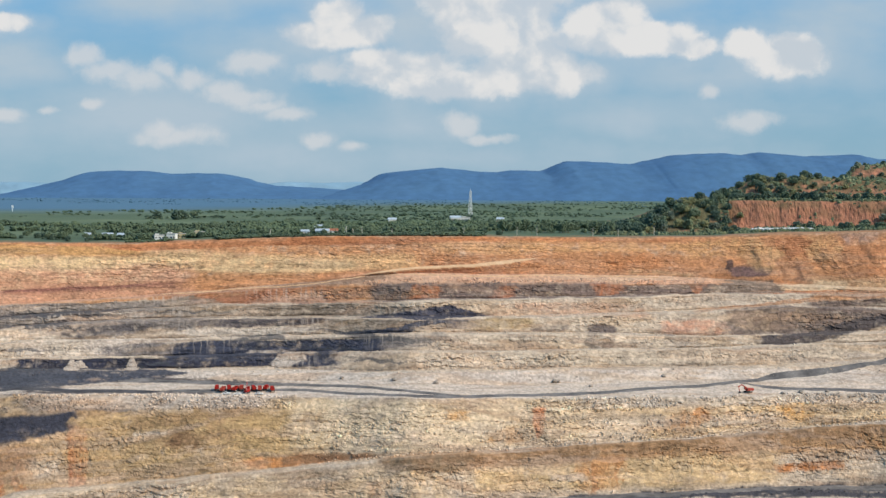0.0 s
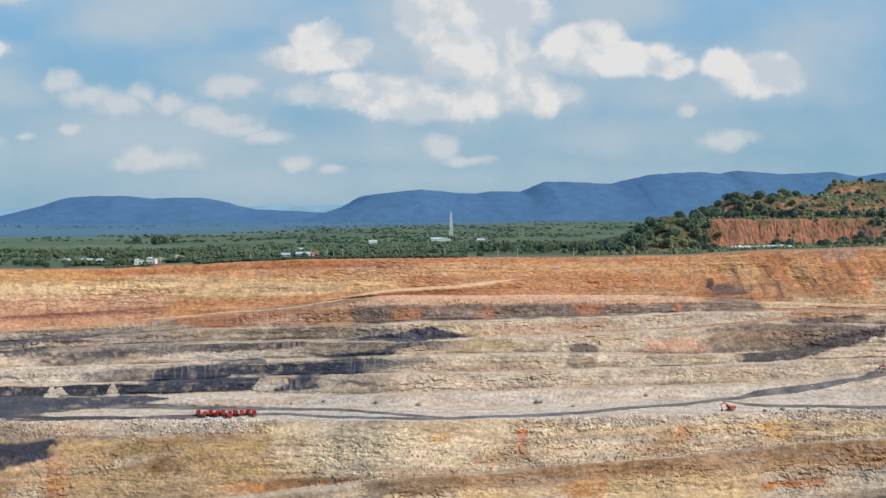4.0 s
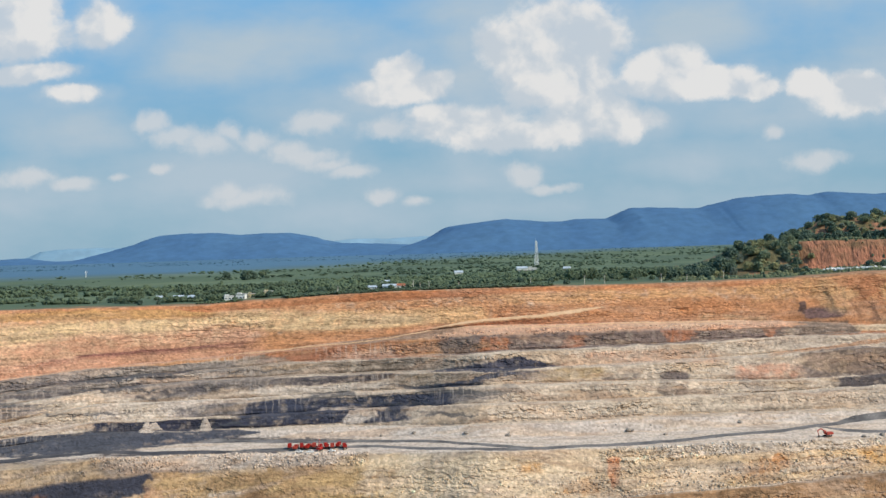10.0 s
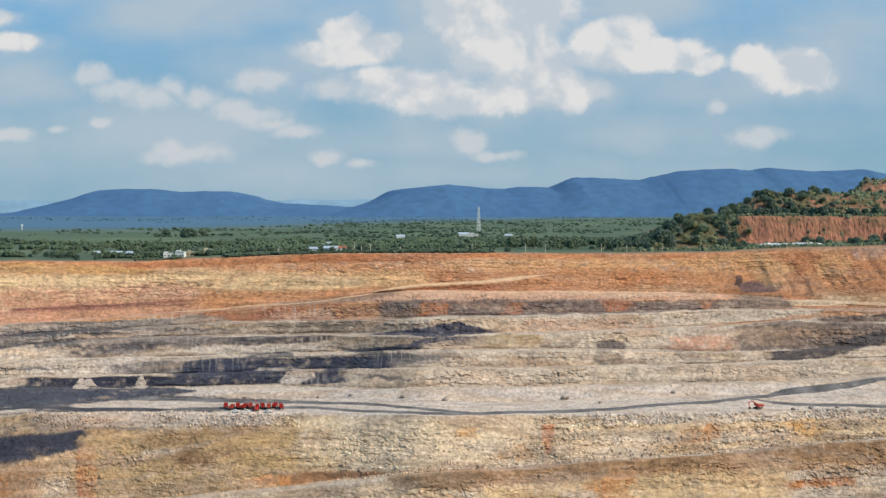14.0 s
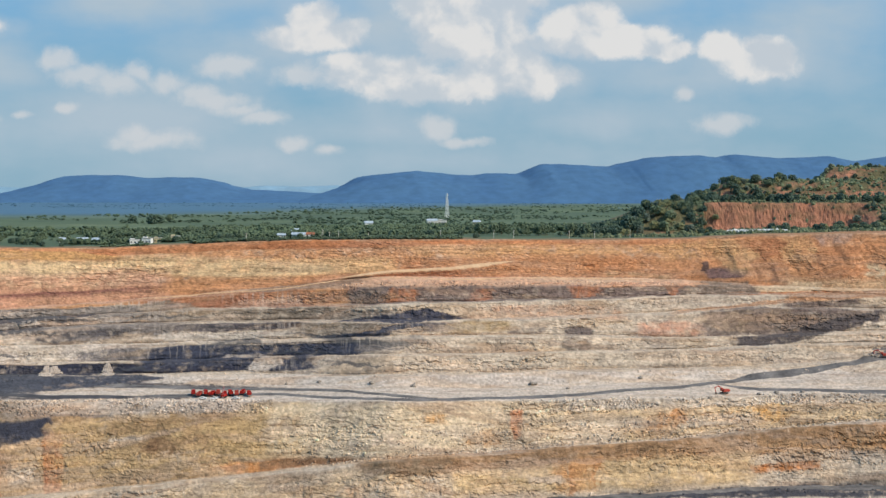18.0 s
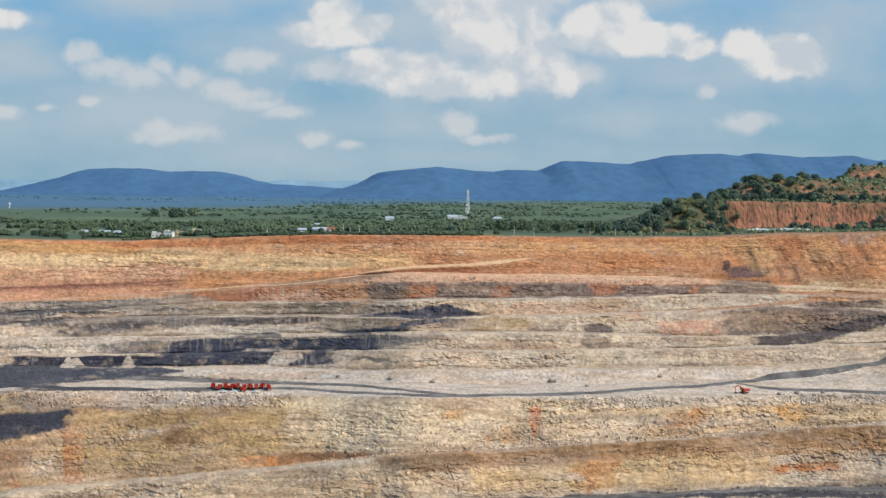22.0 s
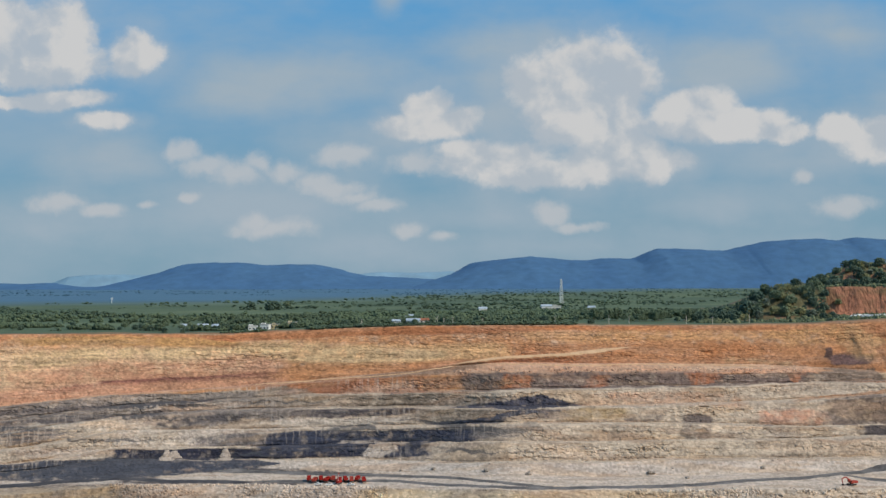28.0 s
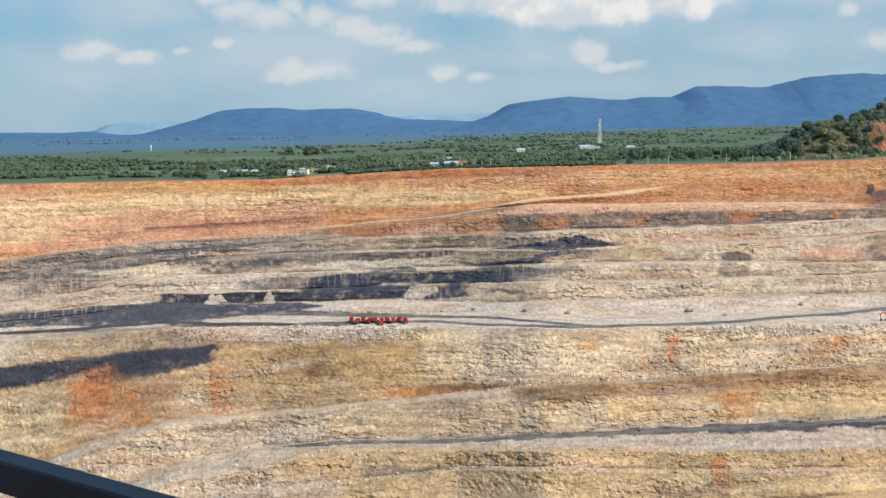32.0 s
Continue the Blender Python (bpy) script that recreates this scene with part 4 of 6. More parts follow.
TRACK = mottled("clay_track", lin(196, 156, 118), lin(214, 178, 140), 0.12, bump=0.05)
BOULDER = mottled("boulder_stone", lin(116, 106, 96), lin(164, 152, 138), 0.8, bump=0.1)
LIME = mottled("white_washed_wall", lin(196, 194, 186), lin(232, 230, 224), 0.5, bump=0.01)
OCHRE = mottled("ochre_wall", lin(176, 158, 120), lin(206, 190, 152), 0.5)
CONCRETE = mottled("roof_concrete", lin(150, 146, 138), lin(190, 186, 178), 0.6)
SHEET = mottled("roof_sheet", lin(170, 176, 180), lin(214, 218, 220), 0.8, 0.5, 0.4)
TILES = mottled("roof_tiles", lin(128, 78, 58), lin(160, 104, 78), 1.4, bump=0.03)
PANE = mottled("dark_window", lin(30, 36, 40), lin(50, 58, 64), 1.0, 0.2)
DOOR = mottled("blue_door", lin(54, 84, 104), lin(74, 104, 122), 2.0, 0.6)
STEEL = mottled("white_painted_steel", lin(206, 208, 206), lin(232, 232, 228), 0.4, 0.5, 0.0)
DISH = mottled("antenna_plastic", lin(214, 214, 210), lin(236, 236, 232), 0.8, 0.5)
WOOD = mottled("pole_timber", lin(180, 172, 156), lin(214, 206, 190), 1.2, bump=0.02)
RED = mottled("red_paint", lin(138, 30, 26), lin(178, 52, 42), 0.9, 0.45)
RED_DUST = mottled("dusty_red_paint", lin(146, 52, 44), lin(180, 84, 68), 0.9, 0.6)
WHITE_PAINT = mottled("white_paint", lin(206, 204, 198), lin(232, 230, 226), 0.8, 0.45)
TYRE = mottled("tyre_rubber", lin(30, 29, 28), lin(62, 58, 54), 2.0, 0.85)
IRON = mottled("dark_iron", lin(44, 42, 42), lin(80, 76, 72), 1.5, 0.6, 0.4)
CAB_GLASS = mottled("cab_glass", lin(26, 34, 40), lin(44, 54, 60), 1.0, 0.12)
RAIL = mottled("navy_painted_rail", lin(10, 13, 22), lin(20, 26, 42), 9.0, 0.55, bump=0.001)
EARTH = mottled("viewpoint_earth", lin(150, 120, 88), lin(186, 160, 122), 0.7, bump=0.03)


# ---- small mesh builders ----
def bm_box(bm, size, at, bevel=0.0, taper=1.0, turn=None):
    """A box with rounded edges, its base narrowed or widened by taper at the top."""
    made = bmesh.ops.create_cube(bm, size=1.0)["verts"]
    for v in made:
        k = taper if v.co.z > 0 else 1.0
        v.co = Vector((v.co.x * size[0] * k, v.co.y * size[1] * k, v.co.z * size[2]))
    if bevel:
        edges = list({e for v in made for e in v.link_edges})
        made = bmesh.ops.bevel(bm, geom=edges, offset=bevel, segments=1, affect="EDGES")["verts"]
    m = Matrix.Translation(at) @ (turn or Matrix())
    bmesh.ops.transform(bm, matrix=m, verts=made)
    return made


def bm_rod(bm, a, b, r0, r1=None, sides=6):
    """A tapered round bar from a to b."""
    a, b = Vector(a), Vector(b)
    way = b - a
    made = bmesh.ops.create_cone(bm, cap_ends=True, segments=sides, radius1=r0, radius2=r0 if r1 is None else r1, depth=way.length)["verts"]
    bmesh.ops.transform(bm, matrix=Matrix.Translation((a + b) / 2) @ way.to_track_quat("Z", "Y").to_matrix().to_4x4(), verts=made)
    return made


def box_part(name, parent, material, size, at, bevel=0.0, taper=1.0, turn=None, label=""):
    bm = bmesh.new()
    bm_box(bm, size, at, bevel, taper, turn)
    return part(name, bm, material, parent, label)


def rod_part(name, parent, material, a, b, r0, r1=None, sides=6, label=""):
    bm = bmesh.new()
    bm_rod(bm, a, b, r0, r1, sides)
    return part(name, bm, material, parent, label)


ICO = bmesh.new()
bmesh.ops.create_icosphere(ICO, subdivisions=1, radius=1.0)
ICO_V = np.array([v.co[:] for v in ICO.verts])
ICO_F = np.array([[v.index for v in f.verts] for f in ICO.faces])
ICO.free()


def lumps(centres, radii, seed, jitter=0.28):
    """Many small irregular lumps as one set of corners and triangles."""
    gen = np.random.default_rng(seed)
    n = len(centres)
    turn = gen.random((n, 3)) * 6.28
    ca, sa_ = np.cos(turn[:, :1]), np.sin(turn[:, :1])
    v = ICO_V[None] * (1 + jitter * (2 * gen.random((n, len(ICO_V), 1)) - 1))
    x, y, z = v[..., 0], v[..., 1], v[..., 2]
    x, y = ca * x - sa_ * y, sa_ * x + ca * y
    v = np.stack([x, y, z], -1) * radii[:, None, :] + centres[:, None, :]
    f = ICO_F[None] + (np.arange(n) * len(ICO_V))[:, None, None]
    return v.reshape(-1, 3), f.reshape(-1, 3)


# ---- the plain behind the rim, to the horizon ----
def plain_level(x, y):
    """Height of the plain: near the rim it takes the rim's level, then it lies flat."""
    u = np.clip(x / np.maximum(y, 1.0), SECTIONS[0], SECTIONS[-1])
    edge = np.interp(u, U, PIT[0, :, 2])
    f = np.clip((y - 960) / 900, 0, 1)
    f = f * f * (3 - 2 * f)
    return edge * (1 - f) - 40.0 * f + 0.8 * fbm(x / 160, y / 160, 500, 3) * np.clip((y - 960) / 200, 0, 1)


cols = np.arange(0, COLS, 2)
steps = np.r_[0, 0.6, 2, 5, 9, 14, 20, 28, 38, 50, 65, 85, 110, 140, 180, 230, 300, 380, 470, 600, 760, 950, 1200, 1500, 1900, 2400, 2950, 3500, 3950]
gy = PIT[0, cols, 1][None] + steps[:, None]
gx = PIT[0, cols, 0][None] * gy / PIT[0, cols, 1][None]
gz = plain_level(gx, gy)
gz[0] = PIT[0, cols, 2]
gz[1:6] += 0.5 * fbm(gx[1:6] / 6, gy[1:6] / 4, 505, 3)


def haze_reach(x, y):
    """How far painted haze covers the fields and far woods; nearer in the west."""
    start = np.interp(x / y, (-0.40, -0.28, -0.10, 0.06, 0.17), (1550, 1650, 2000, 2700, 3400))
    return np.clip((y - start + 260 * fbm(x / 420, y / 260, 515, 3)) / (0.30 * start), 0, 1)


ground_tone = Surface("plain_ground", 0.95)
field = ground_tone.ramp(ground_tone.noise(0.006, 5.0, 0.6), (0.35, lin(72, 86, 66)), (0.5, lin(80, 93, 68)), (0.66, lin(98, 108, 78)))
bare = ground_tone.attr("geology")
sep_c = ground_tone.n.new("ShaderNodeSeparateColor")
ground_tone.l.new(bare, sep_c.inputs[0])
clay = ground_tone.ramp(ground_tone.noise(0.2, 5.0, 0.65), (0.3, lin(128, 92, 66)), (0.7, lin(178, 128, 90)))
ground_tone.bump(ground_tone.noise(0.6, 4.0), 0.5, 0.4)
# blue haze of distance, mixed into the ground colour by the green channel
hazed_woods = ground_tone.ramp(ground_tone.noise(0.01, 6.0, 0.65), (0.3, lin(70, 100, 122)), (0.7, lin(78, 108, 126)))
field = ground_tone.mix(field, hazed_woods, sep_c.outputs[1])
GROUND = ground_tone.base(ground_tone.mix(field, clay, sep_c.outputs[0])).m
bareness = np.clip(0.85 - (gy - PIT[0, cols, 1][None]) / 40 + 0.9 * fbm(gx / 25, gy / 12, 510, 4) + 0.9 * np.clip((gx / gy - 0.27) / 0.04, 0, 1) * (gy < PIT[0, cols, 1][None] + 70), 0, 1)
ground = obj("ground", np.stack([gx, gy, gz], -1).reshape(-1, 3), grid_faces(len(steps), len(cols))[:, ::-1], GROUND, None, True, np.stack([bareness, haze_reach(gx, gy), 0 * gy], -1).reshape(-1, 3))
tagged(ground, "flat green plain with a bare clay strip along the pit edge", "ground", "", "structure")

# the near side: the viewpoint's shelf with the slope under it, the open pit to both sides, the land behind
radii = np.r_[0.0, 2.6, 3.4, 40, 250, 520, 900, 1400, 2600, 4900]


def near_sheet(name, first, last, count, heights, reach, label, back=None, inner=0.0):
    ring = np.radians(np.linspace(first, last, count))
    r = np.clip(radii, inner, reach)[:, None]
    z = np.array(heights)[:, None] + 0 * ring[None]
    if back is not None:  # falls to the pit in front, level behind
        open_ = np.clip((105 - np.abs(np.degrees(ring) - 25)) / 30 + 0.5, 0, 1)[None]
        z = z * open_ + np.array(back)[:, None] * (1 - open_)
    z = z + 0.012 * np.minimum(r, 300) * fbm(np.sin(ring)[None] * r / 3, np.cos(ring)[None] * r / 3, 570, 3) * (r > 2.5)
    v = np.stack([np.sin(ring)[None] * r, np.cos(ring)[None] * r, z], -1)
    return tagged(obj(name, v.reshape(-1, 3), grid_faces(len(radii), count), EARTH, None, False), label, "ground", "", "structure")


near_sheet("near_slope", -155, 205, 121, (-1.62, -1.62, -2.1, -30, -150, -262, -262, -262, -262, -262), 520, "bare earth shelf and slope under the viewpoint",
           (-1.62, -1.62, -1.8, -6, -20, -34, -34, -34, -34, -34))
near_sheet("near_ground", 130, 280, 40, (-34.3, -34.3, -34.3, -34.3, -34.3, -34.3, -40, -40, -40, -40), 4900, "bare level land behind the viewpoint", None, 500)
near_sheet("side_ground", 34, 130, 30, (-264, -264, -264, -264, -264, -264, -264, -262, -42, -40), 4900, "far side of the open pit")
near_sheet("side_ground", -80, -30, 20, (-264, -264, -264, -264, -264, -264, -264, -262, -42, -40), 4900, "far side of the open pit")
foot = np.stack([np.stack([PIT[-1, ::20, 0] * k, PIT[-1, ::20, 1] * k, np.maximum(PIT[-1, ::20, 2] - d, -262)], -1) for k, d in ((1.0, 0.0), (0.97, 14.0), (0.9, 60.0), (0.7, 90.0))])
obj("pit_floor", foot.reshape(-1, 3), grid_faces(4, foot.shape[1]), EARTH, None, False)
tagged(bpy.data.objects["pit_floor"], "pale stony floor of the open pit", "ground", "", "structure")


# ---- far hills ----
def ridge(name, outline, distance, depth, foot_z, material, label, seed):
    """A long hill with that skyline (sideways and height over distance), falling to the plain on both sides."""
    ux, uz = np.array(outline).T
    fine = np.linspace(ux[0], ux[-1], 420)
    top = np.interp(fine, ux, uz) * distance
    k = np.hanning(9)
    top = np.convolve(np.pad(top, 4, mode="edge"), k / k.sum(), "valid")
    top += 1.6 * fbm(fine * 160, 0 * fine, seed, 4, 0.6)
    rows = []
    for s in np.linspace(-1, 1, 33):
        x = fine * distance + 40 * fbm(fine * 30, 0 * fine + s * 4, seed + 3, 3)
        y = np.full_like(fine, distance + s * depth)
        fall = np.cos(s * np.pi / 2) ** 1.1
        spur = 1 + 0.10 * (1 - fall) * fbm(fine * 45, 0 * fine + s * 1.5, seed + 5, 4)
        z = foot_z + (top - foot_z) * fall * (spur if abs(s) > 0.01 else 1)
        rows.append(np.stack([x * (y / distance) ** 0.0, y, np.minimum(z, foot_z + (top - foot_z))], -1))
    ob = obj(name, np.array(rows).reshape(-1, 3), grid_faces(33, 420)[:, ::-1], material, None, True)
    return tagged(ob, label, "hill", "hills on the horizon", "structure")


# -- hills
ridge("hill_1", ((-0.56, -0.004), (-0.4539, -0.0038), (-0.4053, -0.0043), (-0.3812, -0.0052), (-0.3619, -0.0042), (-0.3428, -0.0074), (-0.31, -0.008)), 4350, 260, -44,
      HILL, "low wooded rise on the horizon, coloured haze-blue", 610)
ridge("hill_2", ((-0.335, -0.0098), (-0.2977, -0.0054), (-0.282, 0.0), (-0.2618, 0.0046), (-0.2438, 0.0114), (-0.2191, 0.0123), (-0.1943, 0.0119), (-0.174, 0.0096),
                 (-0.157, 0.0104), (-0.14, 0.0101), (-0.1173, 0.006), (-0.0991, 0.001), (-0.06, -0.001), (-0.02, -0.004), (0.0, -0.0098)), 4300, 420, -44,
      HILL, "flat-topped wooded hill on the horizon, coloured haze-blue", 620)
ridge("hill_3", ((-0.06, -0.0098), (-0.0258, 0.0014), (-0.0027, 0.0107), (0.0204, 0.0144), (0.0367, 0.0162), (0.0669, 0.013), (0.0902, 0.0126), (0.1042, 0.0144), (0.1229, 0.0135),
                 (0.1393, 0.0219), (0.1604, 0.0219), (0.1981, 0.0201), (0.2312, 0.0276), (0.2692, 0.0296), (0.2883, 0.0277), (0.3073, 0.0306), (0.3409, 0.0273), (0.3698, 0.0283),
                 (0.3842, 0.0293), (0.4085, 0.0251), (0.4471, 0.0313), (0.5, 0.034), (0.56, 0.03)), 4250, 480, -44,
      HILL, "long wooded range on the horizon, coloured haze-blue", 630)
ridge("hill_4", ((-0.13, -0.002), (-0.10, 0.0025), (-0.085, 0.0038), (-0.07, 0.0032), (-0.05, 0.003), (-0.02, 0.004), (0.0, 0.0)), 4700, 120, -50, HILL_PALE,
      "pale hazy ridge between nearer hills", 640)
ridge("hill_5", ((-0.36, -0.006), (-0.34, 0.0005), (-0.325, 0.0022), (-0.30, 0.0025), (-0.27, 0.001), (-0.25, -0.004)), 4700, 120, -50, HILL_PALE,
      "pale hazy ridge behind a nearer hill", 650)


# ---- woods on the plain ----
def wood(name, count, near, far_y, size, material, seed, label, dense=0.0, clumps=4):
    gen = np.random.default_rng(seed)
    y = near + (far_y - near) * gen.random(count * 3) ** 1.5
    u = -0.47 + 0.96 * gen.random(count * 3)
    x = u * y
    keep = fbm(x / 130, y / 130, seed + 1, 3) + 0.35 * fbm(x / 30, y / 30, seed + 4, 2) > dense
    keep &= ~((u > 0.17) & (y < 1330))
    x, y = x[keep][:count], y[keep][:count]
    if name != "far_woods":
        green = haze_reach(x, y) < 0.35
        x, y = x[green], y[green]
    z = plain_level(x, y)
    tall_ = size * (0.55 + 0.9 * gen.random(len(x)) ** 1.6) * (1 + 0.35 * fbm(x / 60, y / 60, seed + 9, 2))
    tall_ = np.repeat(tall_, clumps)
    c = np.repeat(np.stack([x, y, z], -1), clumps, 0)
    off = gen.normal(size=(len(c), 3)) * np.array((0.34, 0.34, 0.16))
    c = c + off * tall_[:, None] + np.stack([0 * tall_, 0 * tall_, 0.52 * tall_], -1)
    r = tall_[:, None] * (0.22 + 0.2 * gen.random((len(c), 3))) * np.array((1.1, 1.1, 0.95) if clumps > 5 else (1.7, 1.7, 0.75))
    v, f = lumps(c, r, seed + 2, 0.4)
    ob = obj(name, v, f, material, None, False)
    return tagged(ob, label, "woods", "", "stuff")


wood("near_woods", 3600, 1010, 1300, 3.6, WOODS_NEAR, 700, "dense mixed green trees on the plain behind the pit", -0.02, 8)
wood("scrub", 4200, 962, 1080, 2.0, WOODS_NEAR, 720, "low green scrub along the edge of the pit", -0.05, 3)
wood("middle_woods", 3800, 1300, 3200, 3.0, WOODS_MID, 740, "hazy green woods and field edges on the plain", 0.10, 5)
wood("far_woods", 1500, 2600, 3900, 2.4, WOODS_FAR, 760, "distant woods at the foot of the hills, coloured haze-blue", 0.1, 3)


# ---- the spoil heap beyond the rim ----
def smooth(v):
    v = np.clip(v, 0, 1)
    return v * v * (3 - 2 * v)


def heap_level(u, y):
    """Height of the terraced spoil heap."""
    wob = 6 * fbm(u * 40, y / 60, 800, 4, 0.6)
    base = plain_level(u * y, y)
    f1 = smooth((u - 0.183) / 0.07)
    f2 = smooth((u - 0.262) / 0.045)
    f3 = smooth((u - 0.372) / 0.018)
    cut = 1 - smooth((u - 0.405) / 0.03)
    front1 = np.where(u < 0.28, smooth((y + wob - 1046) / 70), smooth((y + wob - 1085 + 30 * (1 - cut)) / (15 + 40 * (1 - cut))))
    z = base + f1 * front1 * (-10.5 - base + 0 * y)
    z = z + f2 * smooth((y + wob - 1140) / 42) * 20.5 + f3 * smooth((y + wob - 1196) / 26) * 14.5
    return z + 0.9 * fbm(u * y / 14, y / 14, 810, 4, 0.6) * np.maximum(f1, 0.1)


hu, hy = np.meshgrid(np.linspace(0.165, 0.60, 620), np.r_[np.linspace(1035, 1260, 200), np.linspace(1268, 1500, 14)])
hz = heap_level(hu, hy)
hz[0] -= 2.0
hz[-1] -= 40
steep = np.abs(np.gradient(hz, axis=0) / np.gradient(hy, axis=0))
red = np.clip((steep - 0.45) * 3, 0, 1) * np.clip((hu - 0.275) / 0.015, 0, 1) * np.clip(0.85 + 0.9 * fbm(hu * 60, hz / 5, 820, 4), 0, 1)
upper_red = (hz > 0) * np.clip(fbm(hu * 55, hz / 14, 825, 3) * 4 + 0.3 + 2 * np.exp(-(((hu - 0.372) / 0.025) ** 2)) - 1, 0, 1)
red = np.where(hz > 0, np.clip(red, 0, 1) * upper_red, red)
red = np.maximum(red, 0.45 * np.clip(fbm(hu * 70, hy / 15, 830, 4) * 2.5, 0, 1))
scrubby = np.array(lin(106, 100, 70)[:3]) * 0.66
redrock = np.array(lin(176, 120, 94)[:3]) * 0.8
tone = scrubby + (redrock - scrubby) * red[..., None]
tone = tone * (1 + 0.3 * fbm(hu * 120, hz / 2.2, 835, 4) + 0.2 * cells(hu * 900, hz / 1.2, 836))[..., None]
heap = obj("spoil_heap", np.stack([hu * hy, hy - 0.45 * (steep > 0.5) * fbm(hu * 200, hz / 5, 840, 4) - 0.5 * (steep > 0.5) * cells(hu * 420, hz / 2.2, 842), hz], -1).reshape(-1, 3), grid_faces(*hu.shape)[:, ::-1], ROCK, None, False, np.clip(tone, 0.01, 0.8).reshape(-1, 3))
tagged(heap, "terraced spoil heap of red earth, overgrown with bushes", "spoil heap", "", "structure")
# white wall of dumped stone at its foot
gen = np.random.default_rng(850)
wu = 0.3 + 0.052 * gen.random(260)
wy = 1052 - 30 * (wu - 0.3) / 0.052 + gen.normal(size=260) * 1.6 + 10
wc = np.stack([wu * wy, wy, heap_level(wu, wy) + 0.5 + 0.9 * gen.random(260)], -1)
v, f = lumps(wc, 0.7 + 0.9 * gen.random((260, 3)), 851)
tagged(obj("stone_bank", v, f, LIME, None, False), "low bank of dumped white stone", "stone bank", "", "stuff")


# low scrub over the heap and along its foot
su, sy_ = 0.168 + 0.31 * gen.random(9000), 1006 + 250 * gen.random(9000)
sz = heap_level(su, sy_)
lean_ = np.abs(heap_level(su, sy_ + 1.5) - heap_level(su, sy_ - 1.5)) / 3
keep = ((lean_ < 0.7) | (su < 0.28) | (gen.random(9000) < 0.12)) & (fbm(su * 120, sy_ / 18, 855, 3) > -0.2)
sc = np.stack([su * sy_, sy_, sz + 0.3], -1)[keep][:5200]
v, f = lumps(sc, 0.6 + 2.2 * gen.random((len(sc), 3)) ** 1.7, 856, 0.45)
tagged(obj("heap_scrub", v, f, woods("dry_scrub", (72, 86, 66), (116, 120, 88)), None, False), "dry olive scrub covering the spoil heap", "scrub", "", "stuff")


# ---- trees ----
def tree_model(height, spread_, leaf, seed, bushy):
    gen = np.random.default_rng(seed)
    root = new("bush" if bushy else "tree", None)
    bm = bmesh.new()
    stem = 0.16 if bushy else 0.34
    bm_rod(bm, (0, 0, -0.4), (0.05 * height * gen.normal(), 0.03 * height, height * 0.62), height * 0.03, height * 0.012, 6)
    for i in range(4):
        a = i * 1.57 + gen.random()
        bm_rod(bm, (0, 0, height * (stem + 0.07 * i)), (math.cos(a) * spread_ * 0.6, math.sin(a) * spread_ * 0.6, height * (0.6 + 0.08 * i)), height * 0.014, height * 0.005, 5)
    part("trunk", bm, BARK, root)
    n = 170
    a, rr, hh = gen.random(n) * 6.28, gen.random(n) ** 0.5, gen.random(n)
    lo = 0.06 if bushy else 0.3
    prof = np.sqrt(np.clip(1 - ((hh - 0.42) / 0.62) ** 2, 0.05, 1))
    lob = 1 + 0.3 * np.sin(a * 3 + seed)
    c = np.stack([np.cos(a) * rr * prof * spread_ * lob, np.sin(a) * rr * prof * spread_ * lob, height * (lo + (0.94 - lo) * hh)], -1)
    v, f = lumps(c, spread_ * (0.09 + 0.13 * gen.random((n, 3))), seed + 1, 0.5)
    obj("crown", v, f, LEAF[leaf], root)
    return root


MODELS = []
for i, (h, r, leaf, bushy, label) in enumerate((
        (7.0, 3.8, "dark", True, "broad dark green bush on the heap"), (6.0, 3.0, "mid", False, "rounded mid green tree beside the pit"),
        (4.2, 2.8, "gold", True, "yellowish green bush on dry ground"), (5.5, 3.2, "dark", True, "dense dark green bush on the heap"),
        (4.6, 2.5, "grey", True, "dusty grey-green bush on dry ground"), (9.0, 3.2, "mid", False, "tall slender green tree on the plain"))):
    MODELS.append((tree_model(h, r, leaf, 900 + 10 * i, bushy), label))
placed = [0] * len(MODELS)


def plant(kind, x, y, z, size, gen, group):
    m = pose(x, y, z - 0.15, 0, 0, gen.random() * 360)
    model, label = MODELS[kind]
    if placed[kind] == 0:
        ob = model
        ob.matrix_basis = m
    else:
        ob = copy_thing(model, m)
    ob.scale = (size, size, size * (0.85 + 0.3 * gen.random()))
    placed[kind] += 1
    tagged(ob, label, "tree" if kind in (1, 5) else "bush", group)


gen = np.random.default_rng(950)


def grove(count, u0, u1, y0, y1, kinds, size, group, test=None):
    done = 0
    for _ in range(count * 6):
        u, y = u0 + (u1 - u0) * gen.random(), y0 + (y1 - y0) * gen.random()
        z = float(heap_level(np.array([u]), np.array([y]))[0]) if u > 0.165 else float(plain_level(np.array([u * y]), np.array([y]))[0])
        if test and not test(u, y, z):
            continue
        plant(kinds[int(gen.random() * len(kinds))], u * y, y, z, size * (0.7 + 0.6 * gen.random()), gen, group)
        done += 1
        if done >= count:
            break


G = "trees and bushes on the spoil heap"
grove(44, 0.172, 0.228, 1044, 1112, (0, 3, 3, 1), 1.3, G)
grove(54, 0.208, 0.270, 1056, 1118, (2, 2, 4, 3, 1, 2), 1.3, G)
grove(16, 0.262, 0.292, 1046, 1096, (4, 3, 2), 0.9, G)
grove(44, 0.262, 0.47, 1103, 1140, (0, 3, 1, 3), 1.1, G)
grove(50, 0.268, 0.36, 1138, 1190, (0, 3, 2, 4, 1), 1.1, G)
